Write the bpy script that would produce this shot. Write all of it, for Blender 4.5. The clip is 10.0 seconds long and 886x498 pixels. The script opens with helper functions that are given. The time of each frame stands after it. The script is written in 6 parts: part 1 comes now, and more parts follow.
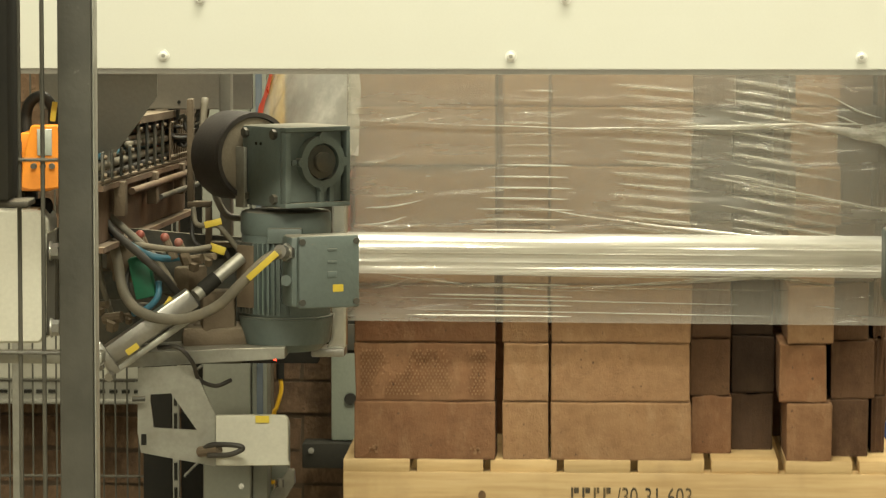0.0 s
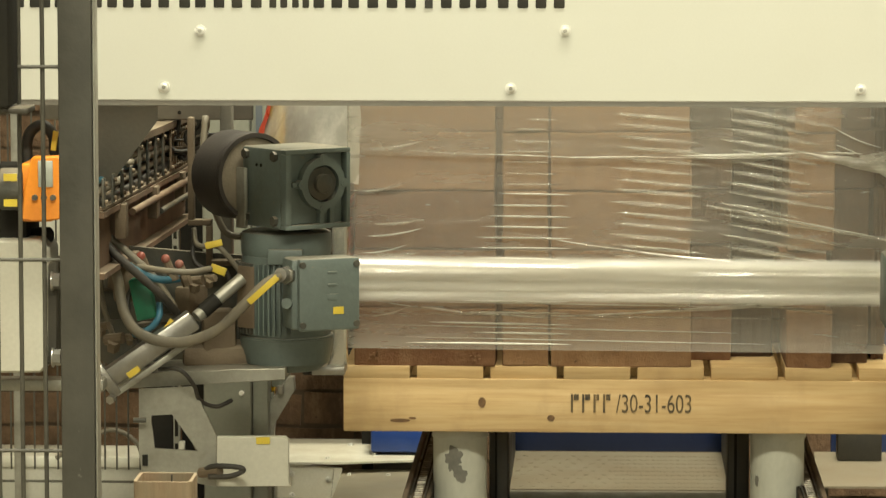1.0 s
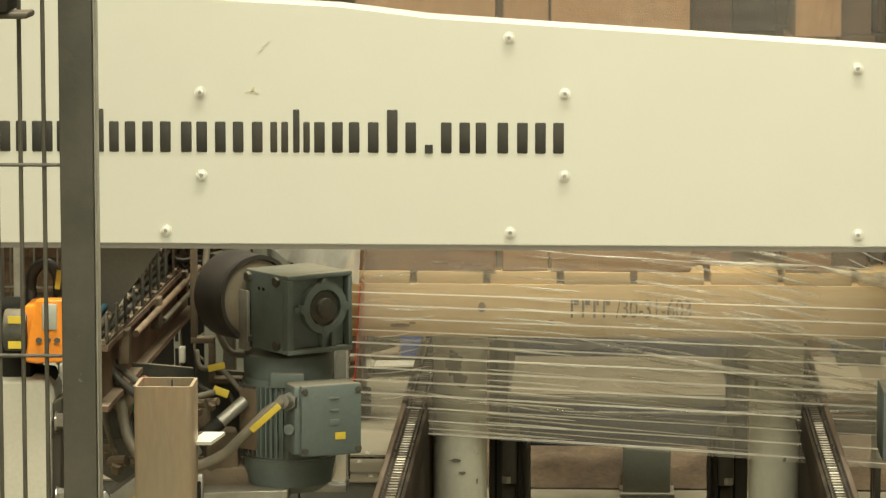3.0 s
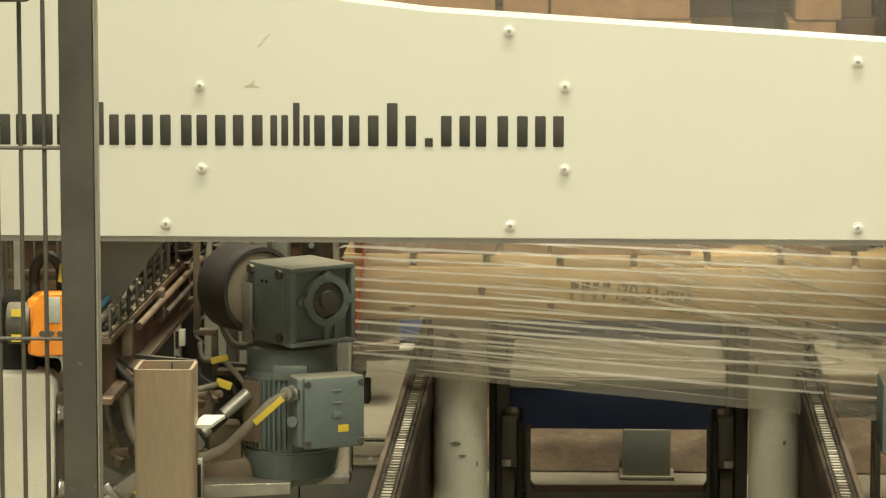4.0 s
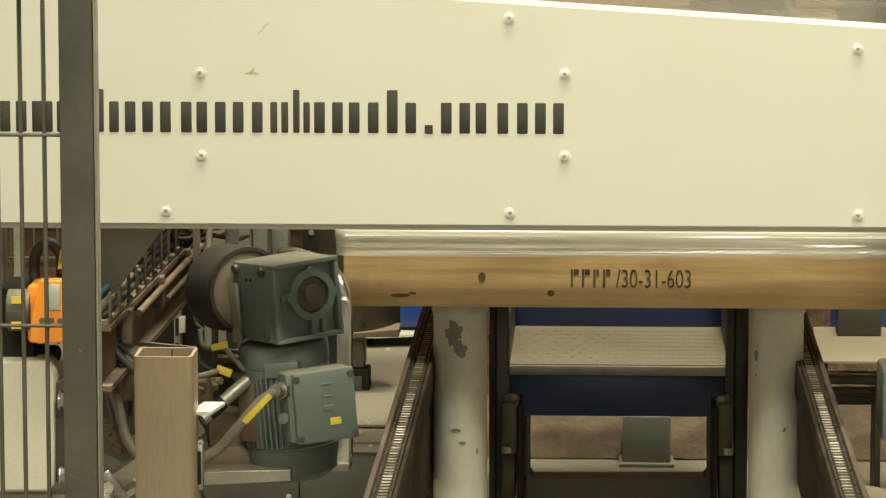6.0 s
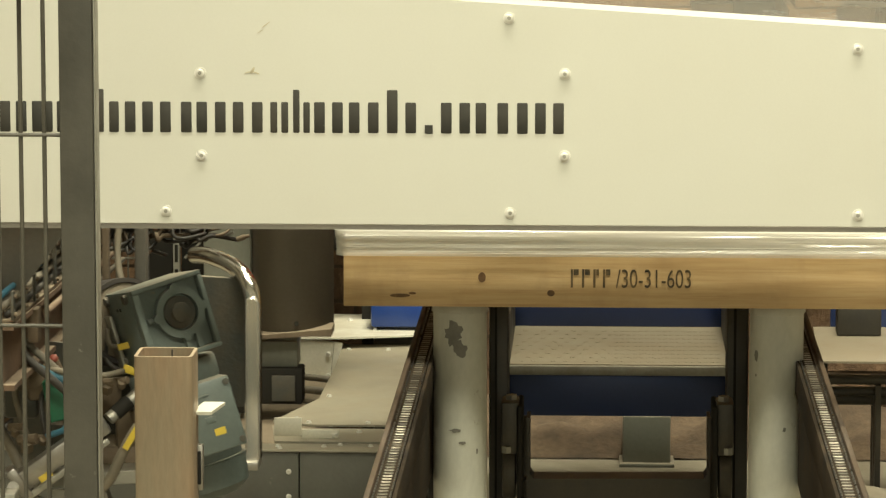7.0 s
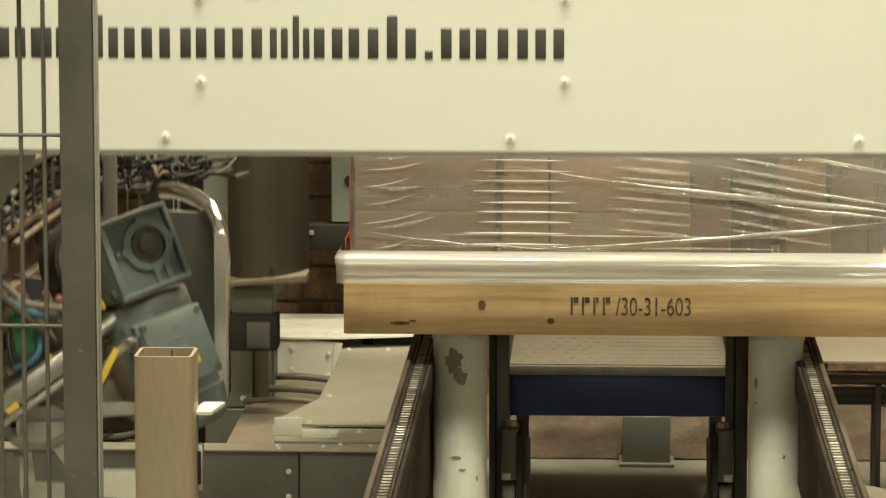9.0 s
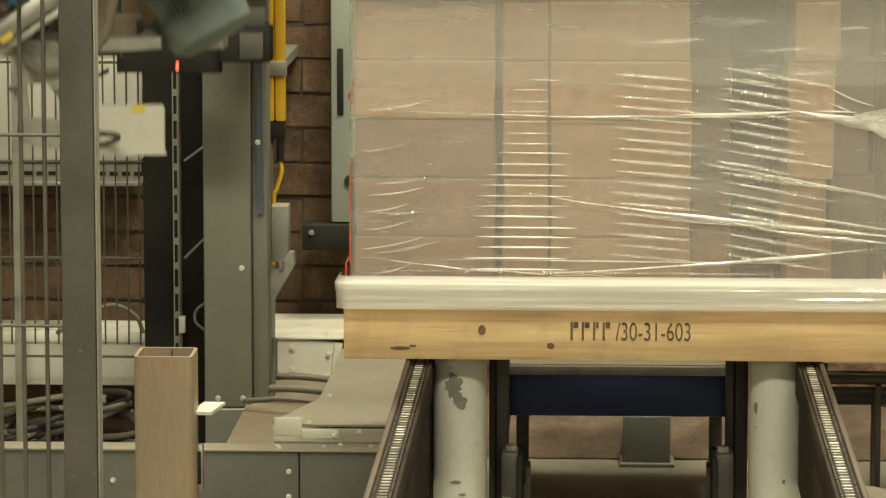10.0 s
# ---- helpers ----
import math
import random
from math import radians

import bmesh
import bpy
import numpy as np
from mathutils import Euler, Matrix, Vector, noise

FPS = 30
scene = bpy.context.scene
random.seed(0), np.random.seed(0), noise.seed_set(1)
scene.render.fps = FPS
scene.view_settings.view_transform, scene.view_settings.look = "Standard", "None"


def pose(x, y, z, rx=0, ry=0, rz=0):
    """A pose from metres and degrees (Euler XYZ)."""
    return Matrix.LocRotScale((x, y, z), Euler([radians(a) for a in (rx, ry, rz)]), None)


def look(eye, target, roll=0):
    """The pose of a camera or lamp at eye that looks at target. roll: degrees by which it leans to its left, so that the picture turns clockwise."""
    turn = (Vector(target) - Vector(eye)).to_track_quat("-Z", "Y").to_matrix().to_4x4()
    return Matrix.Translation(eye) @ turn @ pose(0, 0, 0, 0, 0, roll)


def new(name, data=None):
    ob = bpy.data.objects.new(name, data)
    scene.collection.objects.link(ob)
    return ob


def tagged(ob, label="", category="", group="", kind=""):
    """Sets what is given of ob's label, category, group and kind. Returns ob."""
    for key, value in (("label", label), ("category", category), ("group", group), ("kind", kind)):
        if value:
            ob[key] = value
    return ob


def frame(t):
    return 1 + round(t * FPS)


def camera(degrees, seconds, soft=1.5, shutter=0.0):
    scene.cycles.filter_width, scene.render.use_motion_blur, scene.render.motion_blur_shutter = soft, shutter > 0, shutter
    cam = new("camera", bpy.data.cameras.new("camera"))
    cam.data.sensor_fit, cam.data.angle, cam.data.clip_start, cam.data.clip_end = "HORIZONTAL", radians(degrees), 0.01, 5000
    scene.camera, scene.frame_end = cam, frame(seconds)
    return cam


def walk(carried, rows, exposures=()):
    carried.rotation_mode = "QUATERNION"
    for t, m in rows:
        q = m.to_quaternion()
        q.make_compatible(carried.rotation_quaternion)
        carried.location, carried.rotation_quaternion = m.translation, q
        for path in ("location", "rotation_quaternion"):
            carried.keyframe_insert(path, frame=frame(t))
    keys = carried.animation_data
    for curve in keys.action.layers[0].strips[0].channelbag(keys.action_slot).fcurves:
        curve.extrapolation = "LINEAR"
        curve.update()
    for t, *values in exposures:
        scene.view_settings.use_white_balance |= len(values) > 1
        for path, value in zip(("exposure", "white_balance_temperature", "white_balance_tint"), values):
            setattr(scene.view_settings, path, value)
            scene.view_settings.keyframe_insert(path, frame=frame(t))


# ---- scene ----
# The camera stands on a tripod and tilts down, then rests.
cam = camera(13.1537, 10.0, soft=1.3, shutter=0.5)
EYE = (0.0, -5.95, 1.55)
PAN = [(0.0, 85.3702), (0.1, 85.2190), (0.5, 84.6642), (1.0, 83.9828), (1.5, 83.5197), (1.8, 83.2502), (2.0, 83.1239),
       (2.5, 82.8122), (3.0, 82.5679), (3.4, 82.4415), (3.8, 82.3488), (4.0, 82.3151), (4.5, 82.2056), (5.0, 82.1466), (5.5, 82.1213), (10.0, 82.1213)]
walk(cam, [(t, pose(*EYE, rx, 0, 2.4)) for t, rx in PAN], exposures=[(0.0, 0.0), (10.0, 0.0)])

# ---- light: a hall lit by rows of warm lamps under its roof, plus added fills ----
world = bpy.data.worlds.new("hall_air")
scene.world = world
world.use_nodes = True
world.node_tree.nodes["Background"].inputs[0].default_value = (1.0, 0.95, 0.72, 1)
world.node_tree.nodes["Background"].inputs[1].default_value = 0.30


def lamp_or_fill(x, y, z, sx, sy, watts, target):
    data = bpy.data.lights.new("lamp_or_fill", "AREA")
    data.shape, data.size, data.size_y, data.energy = "RECTANGLE", sx, sy, watts
    data.color = (1.0, 0.955, 0.725)
    ob = new("lamp_or_fill", data)
    ob.matrix_world = look((x, y, z), target)
    return ob


lamp_or_fill(0.25, -1.45, 5.2, 3.6, 0.45, 390, (0.2, -0.3, 0.6))  # the lamp row above the machine's front
lamp_or_fill(0.8, -8.6, 2.6, 4.0, 1.8, 75, (0, 0, 0.7))        # added low front fill; the wall there has no opening
lamp_or_fill(0.0, -6.2, 5.4, 4.0, 0.5, 440, (0.1, 0, 0.6))       # the next lamp row
lamp_or_fill(-5.6, -5.2, 1.9, 2.6, 2.6, 35, (0, 0.6, 0.5))      # added weak side fill for the trunking's front; no gate stands there
lamp_or_fill(0.1, -0.15, 5.2, 3.0, 0.4, 75, (0.1, -0.1, 0.6))      # the lamp row above the load
lamp_or_fill(0.3, 1.35, 4.0, 1.4, 0.4, 150, (0.15, 1.5, 0.0))  # added fill that brightens the tread plate and floor at the rear


# ---- materials ----
def nodes_of(name):
    m = bpy.data.materials.new(name)
    m.use_nodes = True
    nt = m.node_tree
    return m, nt, nt.nodes, nt.links, nt.nodes["Principled BSDF"]


def noise_tex(nt, scale, detail=4.0, stretch=(1, 1, 1), rough=0.55, offset=(0, 0, 0)):
    tc = nt.nodes.new("ShaderNodeTexCoord")
    mp = nt.nodes.new("ShaderNodeMapping")
    mp.inputs["Scale"].default_value = stretch
    mp.inputs["Location"].default_value = offset
    nz = nt.nodes.new("ShaderNodeTexNoise")
    nz.inputs["Scale"].default_value = scale
    nz.inputs["Detail"].default_value = detail
    nz.inputs["Roughness"].default_value = rough
    nt.links.new(tc.outputs["Object"], mp.inputs[0])
    nt.links.new(mp.outputs[0], nz.inputs["Vector"])
    return nz


def ramp(nt, src, stops):
    r = nt.nodes.new("ShaderNodeValToRGB")
    while len(r.color_ramp.elements) < len(stops):
        r.color_ramp.elements.new(0.5)
    for e, (p, c) in zip(r.color_ramp.elements, stops):
        e.position = p
        e.color = (*c, 1) if len(c) == 3 else c
    nt.links.new(src, r.inputs[0])
    return r


def mixc(nt, fac, a, b, mode="MIX"):
    m = nt.nodes.new("ShaderNodeMix")
    m.data_type, m.blend_type = "RGBA", mode
    for sock, v in ((m.inputs[0], fac), (m.inputs[6], a), (m.inputs[7], b)):
        if isinstance(v, (int, float)):
            sock.default_value = v
        elif isinstance(v, tuple):
            sock.default_value = (*v, 1)
        else:
            nt.links.new(v, sock)
    return m.outputs[2]


def surface(name, base, dark, scale=9.0, rough=0.5, metal=0.0, bump=0.15, fine=160.0, stretch=(1, 1, 1), dust=None, dust_amount=0.5, rand=0.0, spots=None, grain=0.12):
    """A worn surface: a base colour, a darker tone in broad stains, fine grain in relief, and settled dust where dust is a colour."""
    m, nt, ns, ln, bsdf = nodes_of(name)
    big = noise_tex(nt, scale, 5, stretch)
    col = mixc(nt, ramp(nt, big.outputs[0], [(0.35, (0, 0, 0)), (0.7, (1, 1, 1))]).outputs[0], base, dark)
    small = noise_tex(nt, fine, 3, stretch)
    col = mixc(nt, grain, col, ramp(nt, small.outputs[0], [(0.3, (0.25, 0.25, 0.25)), (0.7, (1, 1, 1))]).outputs[0], "MULTIPLY")
    if spots:
        sp = noise_tex(nt, scale * 4.5, 6, stretch, 0.7, (3, 1, 7))
        col = mixc(nt, ramp(nt, sp.outputs[0], [(0.66, (0, 0, 0)), (0.7, (1, 1, 1))]).outputs[0], col, spots)
    if rand:
        oi = ns.new("ShaderNodeObjectInfo")
        tone = ramp(nt, oi.outputs["Random"], [(0.0, (1 - rand,) * 3), (1.0, (1, 1, 1))])
        col = mixc(nt, 1.0, col, tone.outputs[0], "MULTIPLY")
    if dust:
        geo = ns.new("ShaderNodeNewGeometry")
        sep = ns.new("ShaderNodeSeparateXYZ")
        ln.new(geo.outputs["Normal"], sep.inputs[0])
        up = ramp(nt, sep.outputs[2], [(0.3, (0, 0, 0)), (0.95, (1, 1, 1))])
        patch = ramp(nt, noise_tex(nt, 14, 5).outputs[0], [(0.25, (0.3,) * 3), (0.7, (1, 1, 1))])
        f = mixc(nt, 1.0, up.outputs[0], patch.outputs[0], "MULTIPLY")
        f = mixc(nt, dust_amount, (0.0, 0.0, 0.0), f)
        col = mixc(nt, f, col, dust)
    ln.new(col, bsdf.inputs["Base Color"])
    rr = ramp(nt, big.outputs[0], [(0.2, (max(rough - 0.12, 0.03),) * 3), (0.8, (min(rough + 0.15, 1),) * 3)])
    ln.new(rr.outputs[0], bsdf.inputs["Roughness"])
    bsdf.inputs["Metallic"].default_value = metal
    bp = ns.new("ShaderNodeBump")
    bp.inputs["Strength"].default_value = bump
    bp.inputs["Distance"].default_value = 0.004
    ln.new(small.outputs[0], bp.inputs["Height"])
    ln.new(bp.outputs[0], bsdf.inputs["Normal"])
    return m


DUST = (0.33, 0.27, 0.19)
WHITE = surface("white_paint", (0.55, 0.55, 0.49), (0.53, 0.525, 0.46), 3, 0.42, 0, 0.015, 300, grain=0.03)
WHITE_DUSTY = surface("dusty_white_paint", (0.74, 0.73, 0.63), (0.62, 0.59, 0.48), 7, 0.5, 0, 0.06, 200, dust=DUST)
BLACK = surface("black_paint", (0.018, 0.017, 0.015), (0.03, 0.028, 0.022), 8, 0.78, 0, 0.15)
BLACK.node_tree.nodes["Principled BSDF"].inputs["Specular IOR Level"].default_value = 0.12
OILY = surface("oily_black_steel", (0.016, 0.013, 0.01), (0.05, 0.036, 0.022), 10, 0.8, 0, 0.2)
OILY.node_tree.nodes["Principled BSDF"].inputs["Specular IOR Level"].default_value = 0.12
STEEL_DARK = surface("dark_steel", (0.05, 0.048, 0.042), (0.085, 0.075, 0.055), 7, 0.5, 0.4, 0.12, dust=DUST)
STEEL = surface("bare_steel", (0.42, 0.41, 0.38), (0.30, 0.28, 0.24), 14, 0.33, 0.85, 0.1)
CHAIN = surface("oily_chain_steel", (0.46, 0.435, 0.375), (0.22, 0.19, 0.145), 9, 0.35, 0.8, 0.1, rand=0.75)
CHAIN_SIDE = surface("chain_side_steel", (0.10, 0.105, 0.105), (0.05, 0.045, 0.04), 30, 0.3, 0.7, 0.1)
ZINC = surface("galvanised_steel", (0.38, 0.375, 0.33), (0.27, 0.26, 0.22), 22, 0.42, 0.55, 0.08, dust=DUST)
SCREW = surface("bright_zinc", (0.80, 0.79, 0.74), (0.66, 0.65, 0.58), 60, 0.3, 0.3, 0.05)
CHROME = surface("polished_steel", (0.72, 0.70, 0.64), (0.66, 0.63, 0.56), 6, 0.14, 1.0, 0.03)
GREY_GREEN = surface("grey_green_paint", (0.225, 0.23, 0.19), (0.19, 0.19, 0.155), 5, 0.5, 0, 0.08, 120, dust=DUST, dust_amount=0.8)
KICK_PAINT = surface("dirty_frame_paint", (0.125, 0.125, 0.105), (0.095, 0.092, 0.074), 6, 0.5, 0, 0.08, 120, spots=(0.16, 0.15, 0.12))
POST_GREY = surface("fence_paint", (0.052, 0.050, 0.040), (0.085, 0.08, 0.064), 11, 0.55, 0.1, 0.15, 90, spots=(0.13, 0.125, 0.105))
WIRE_GREY = surface("wire_coating", (0.07, 0.066, 0.052), (0.10, 0.092, 0.07), 20, 0.5, 0.1, 0.1)
TUBE_STEEL = surface("rusty_tube_steel", (0.29, 0.24, 0.165), (0.38, 0.235, 0.135), 10, 0.5, 0.2, 0.2, 150, (1, 1, 0.22), spots=(0.17, 0.135, 0.09), grain=0.2)
MOTOR = surface("motor_blue_grey", (0.135, 0.17, 0.16), (0.105, 0.125, 0.112), 12, 0.45, 0, 0.12, 140, spots=(0.17, 0.155, 0.12), dust=(0.24, 0.205, 0.15), dust_amount=0.9)
CAST_DARK = surface("dirty_cast_iron", (0.06, 0.065, 0.058), (0.10, 0.085, 0.06), 18, 0.6, 0.2, 0.25, dust=DUST)
RUBBER = surface("roller_rubber", (0.028, 0.024, 0.022), (0.045, 0.037, 0.03), 14, 0.6, 0, 0.1)
RUSTY_BEAM = surface("rusty_beam", (0.15, 0.088, 0.05), (0.10, 0.066, 0.042), 9, 0.75, 0.05, 0.3, 90, dust=DUST)
ROLLER_DISC = surface("dusty_disc", (0.24, 0.205, 0.15), (0.17, 0.14, 0.10), 16, 0.7, 0.1, 0.2)
BROWN_DIRT = surface("brown_dusty_metal", (0.115, 0.082, 0.052), (0.17, 0.13, 0.085), 11, 0.7, 0.1, 0.3, dust=DUST)
PLATE_GREY = surface("carriage_sheet", (0.16, 0.155, 0.135), (0.20, 0.18, 0.145), 6, 0.55, 0.2, 0.1, dust=DUST)
RUST = surface("rusty_guide", (0.06, 0.043, 0.03), (0.10, 0.068, 0.042), 12, 0.6, 0.2, 0.2)
CABLE = surface("cable_grey", (0.14, 0.125, 0.095), (0.20, 0.17, 0.12), 30, 0.6, 0, 0.1)
CABLE_BLACK = surface("cable_black", (0.022, 0.02, 0.018), (0.05, 0.043, 0.033), 30, 0.55, 0, 0.1)
HOSE_BLUE = surface("hose_blue", (0.035, 0.16, 0.25), (0.06, 0.15, 0.2), 30, 0.4, 0, 0.05)
GREEN = surface("valve_green", (0.01, 0.15, 0.075), (0.02, 0.10, 0.055), 30, 0.4, 0, 0.05)
RED_CAP = surface("red_plastic", (0.28, 0.06, 0.04), (0.25, 0.12, 0.09), 40, 0.5, 0, 0.05)
RED_PRINT = surface("red_film_print", (0.72, 0.075, 0.03), (0.62, 0.08, 0.04), 12, 0.3, 0, 0.05)
YELLOW = surface("yellow_label", (0.66, 0.50, 0.05), (0.56, 0.41, 0.05), 20, 0.5, 0, 0.03)
YELLOW_PAINT = surface("yellow_paint", (0.80, 0.47, 0.02), (0.72, 0.42, 0.03), 6, 0.4, 0, 0.03)
ORANGE = surface("orange_plastic", (0.80, 0.27, 0.02), (0.70, 0.24, 0.03), 9, 0.4, 0, 0.03)
BLUE = surface("blue_paint", (0.014, 0.032, 0.115), (0.02, 0.04, 0.12), 6, 0.42, 0, 0.06, dust=DUST)
PILLAR_PAINT = surface("chipped_pillar_paint", (0.52, 0.525, 0.455), (0.45, 0.445, 0.375), 6, 0.42, 0, 0.06, 120, (1, 1, 0.5), dust=DUST, spots=(0.34, 0.32, 0.26))
CHIP = surface("bare_primer", (0.15, 0.145, 0.125), (0.20, 0.19, 0.16), 40, 0.6, 0.1, 0.15)
BEIGE = surface("dusty_tread_plate", (0.29, 0.255, 0.185), (0.24, 0.205, 0.145), 7, 0.6, 0.1, 0.12, dust=DUST)
COVER = surface("dusty_cover_sheet", (0.30, 0.285, 0.225), (0.26, 0.235, 0.175), 5, 0.5, 0.15, 0.08, 140, dust=(0.33, 0.285, 0.205), dust_amount=0.8)
INK = surface("black_ink", (0.02, 0.018, 0.015), (0.17, 0.115, 0.05), 75, 0.7, 0, 0.05)
CUTOUT = surface("dark_cut_out", (0.02, 0.02, 0.015), (0.045, 0.04, 0.03), 12, 0.7, 0, 0.05)
CONCRETE = surface("dusty_concrete", (0.29, 0.26, 0.195), (0.20, 0.17, 0.12), 4, 0.85, 0, 0.4, 60, spots=(0.42, 0.39, 0.31))
HALL = surface("hall_wall", (0.30, 0.28, 0.22), (0.25, 0.23, 0.18), 1.5, 0.8, 0, 0.1)
CABINET = surface("cabinet_paint", (0.55, 0.54, 0.46), (0.50, 0.48, 0.40), 4, 0.5, 0, 0.03)
DISPLAY = surface("display_glass", (0.33, 0.35, 0.31), (0.42, 0.43, 0.38), 25, 0.15, 0, 0.02)
MORTAR = surface("old_mortar", (0.085, 0.058, 0.036), (0.055, 0.038, 0.023), 6, 0.95, 0, 0.6, 60)


def glow(name, color, strength):
    m, nt, ns, ln, bsdf = nodes_of(name)
    bsdf.inputs["Base Color"].default_value = (*color, 1)
    bsdf.inputs["Emission Color"].default_value = (*color, 1)
    bsdf.inputs["Emission Strength"].default_value = strength
    return m


RED_LED = glow("red_led", (1.0, 0.05, 0.02), 6.0)


def brick_material(name, tones, pits=0.5, bloom=0.5):
    m, nt, ns, ln, bsdf = nodes_of(name)
    oi = ns.new("ShaderNodeObjectInfo")
    base = ramp(nt, oi.outputs["Random"], tones)
    add = ns.new("ShaderNodeVectorMath")
    tc = ns.new("ShaderNodeTexCoord")
    comb = ns.new("ShaderNodeCombineXYZ")
    mul = ns.new("ShaderNodeMath")
    mul.operation = "MULTIPLY"
    mul.inputs[1].default_value = 37.0
    ln.new(oi.outputs["Random"], mul.inputs[0])
    for i in range(3):
        ln.new(mul.outputs[0], comb.inputs[i])
    ln.new(tc.outputs["Object"], add.inputs[0])
    ln.new(comb.outputs[0], add.inputs[1])

    def tex(scale, detail, rough=0.6):
        n = ns.new("ShaderNodeTexNoise")
        n.inputs["Scale"].default_value, n.inputs["Detail"].default_value, n.inputs["Roughness"].default_value = scale, detail, rough
        ln.new(add.outputs[0], n.inputs["Vector"])
        return n
    big, mid, fine = tex(13, 4), tex(55, 5), tex(330, 3)
    col = mixc(nt, ramp(nt, big.outputs[0], [(0.35, (0, 0, 0)), (0.68, (bloom,) * 3)]).outputs[0], base.outputs[0], (0.32, 0.195, 0.105))
    col = mixc(nt, 0.4, col, ramp(nt, mid.outputs[0], [(0.3, (0.5, 0.45, 0.42)), (0.62, (1, 1, 1))]).outputs[0], "MULTIPLY")
    col = mixc(nt, ramp(nt, fine.outputs[0], [(0.62, (0, 0, 0)), (0.74, (0.5 * bloom,) * 3)]).outputs[0], col, (0.42, 0.285, 0.17))
    rub = ns.new("ShaderNodeTexNoise")
    rub.inputs["Scale"].default_value, rub.inputs["Detail"].default_value, rub.inputs["Roughness"].default_value = 28, 6, 0.72
    stretch = ns.new("ShaderNodeMapping")
    stretch.inputs["Scale"].default_value = (1.0, 1.0, 0.45)
    ln.new(add.outputs[0], stretch.inputs[0])
    ln.new(stretch.outputs[0], rub.inputs["Vector"])
    col = mixc(nt, ramp(nt, rub.outputs[0], [(0.52, (0, 0, 0)), (0.7, (0.84 * bloom,) * 3)]).outputs[0], col, (0.40, 0.265, 0.155))
    pit = tex(120, 2)
    col = mixc(nt, ramp(nt, pit.outputs[0], [(0.70, (0, 0, 0)), (0.74, (0.8,) * 3)]).outputs[0], col, (0.05, 0.028, 0.018))
    ln.new(col, bsdf.inputs["Base Color"])
    bsdf.inputs["Roughness"].default_value = 0.9
    b1 = ns.new("ShaderNodeBump")
    b1.inputs["Strength"].default_value, b1.inputs["Distance"].default_value = 0.4, 0.003
    ln.new(fine.outputs[0], b1.inputs["Height"])
    b2 = ns.new("ShaderNodeBump")
    b2.inputs["Strength"].default_value, b2.inputs["Distance"].default_value = pits, 0.006
    ln.new(mid.outputs[0], b2.inputs["Height"])
    ln.new(b1.outputs[0], b2.inputs["Normal"])
    ln.new(b2.outputs[0], bsdf.inputs["Normal"])
    return m


BRICK = brick_material("red_fired_clay", [(0.0, (0.14, 0.06, 0.025)), (0.4, (0.185, 0.085, 0.037)), (0.75, (0.21, 0.105, 0.05)), (1.0, (0.16, 0.072, 0.032))], 0.35, 0.25)
# two darker clays: the shade of the recessed columns is put into their tones
DEEP_SHADE_BRICK = brick_material("deep_shade_clay", [(0.0, (0.026, 0.013, 0.006)), (0.5, (0.038, 0.019, 0.009)), (1.0, (0.052, 0.026, 0.012))], 0.3, 0.05)
RECESS_SHADE_BRICK = brick_material("recess_shade_clay", [(0.0, (0.07, 0.034, 0.016)), (0.5, (0.095, 0.046, 0.022)), (1.0, (0.12, 0.062, 0.031))], 0.3, 0.12)
PALE_BRICK = brick_material("pale_fired_clay", [(0.0, (0.25, 0.136, 0.066)), (0.5, (0.30, 0.17, 0.083)), (1.0, (0.27, 0.15, 0.074))], 0.25, 0.4)
WALL_BRICK = brick_material("old_wall_brick", [(0.0, (0.06, 0.032, 0.016)), (0.5, (0.092, 0.055, 0.03)), (1.0, (0.074, 0.043, 0.023))], 0.9, 0.3)


def wood_material():
    m, nt, ns, ln, bsdf = nodes_of("pine")
    grain = noise_tex(nt, 16, 6, (0.35, 6, 7), 0.6)
    broad = noise_tex(nt, 5, 3, (1, 1, 1.5))
    col = ramp(nt, grain.outputs[0], [(0.25, (0.46, 0.295, 0.125)), (0.5, (0.60, 0.42, 0.205)), (0.75, (0.66, 0.49, 0.27))]).outputs[0]
    col = mixc(nt, ramp(nt, broad.outputs[0], [(0.5, (0, 0, 0)), (0.75, (0.45,) * 3)]).outputs[0], col, (0.40, 0.25, 0.11))
    line = noise_tex(nt, 22, 4, (0.12, 4, 9), 0.7, (5, 2, 1))
    col = mixc(nt, ramp(nt, line.outputs[0], [(0.56, (0, 0, 0)), (0.70, (0.55,) * 3)]).outputs[0], col, (0.36, 0.20, 0.08))
    grime = noise_tex(nt, 7, 5, (1.6, 1, 1), 0.65, (1, 8, 3))
    col = mixc(nt, ramp(nt, grime.outputs[0], [(0.54, (0, 0, 0)), (0.72, (0.35,) * 3)]).outputs[0], col, (0.34, 0.22, 0.11))
    oi = ns.new("ShaderNodeObjectInfo")
    col = mixc(nt, 1.0, col, ramp(nt, oi.outputs["Random"], [(0, (0.82,) * 3), (1, (1, 1, 1))]).outputs[0], "MULTIPLY")
    ln.new(col, bsdf.inputs["Base Color"])
    bsdf.inputs["Roughness"].default_value = 0.65
    bp = ns.new("ShaderNodeBump")
    bp.inputs["Strength"].default_value, bp.inputs["Distance"].default_value = 0.2, 0.002
    ln.new(grain.outputs[0], bp.inputs["Height"])
    ln.new(bp.outputs[0], bsdf.inputs["Normal"])
    return m


PINE = wood_material()
KNOT = surface("wood_knot", (0.085, 0.045, 0.018), (0.20, 0.11, 0.045), 60, 0.7, 0, 0.2)


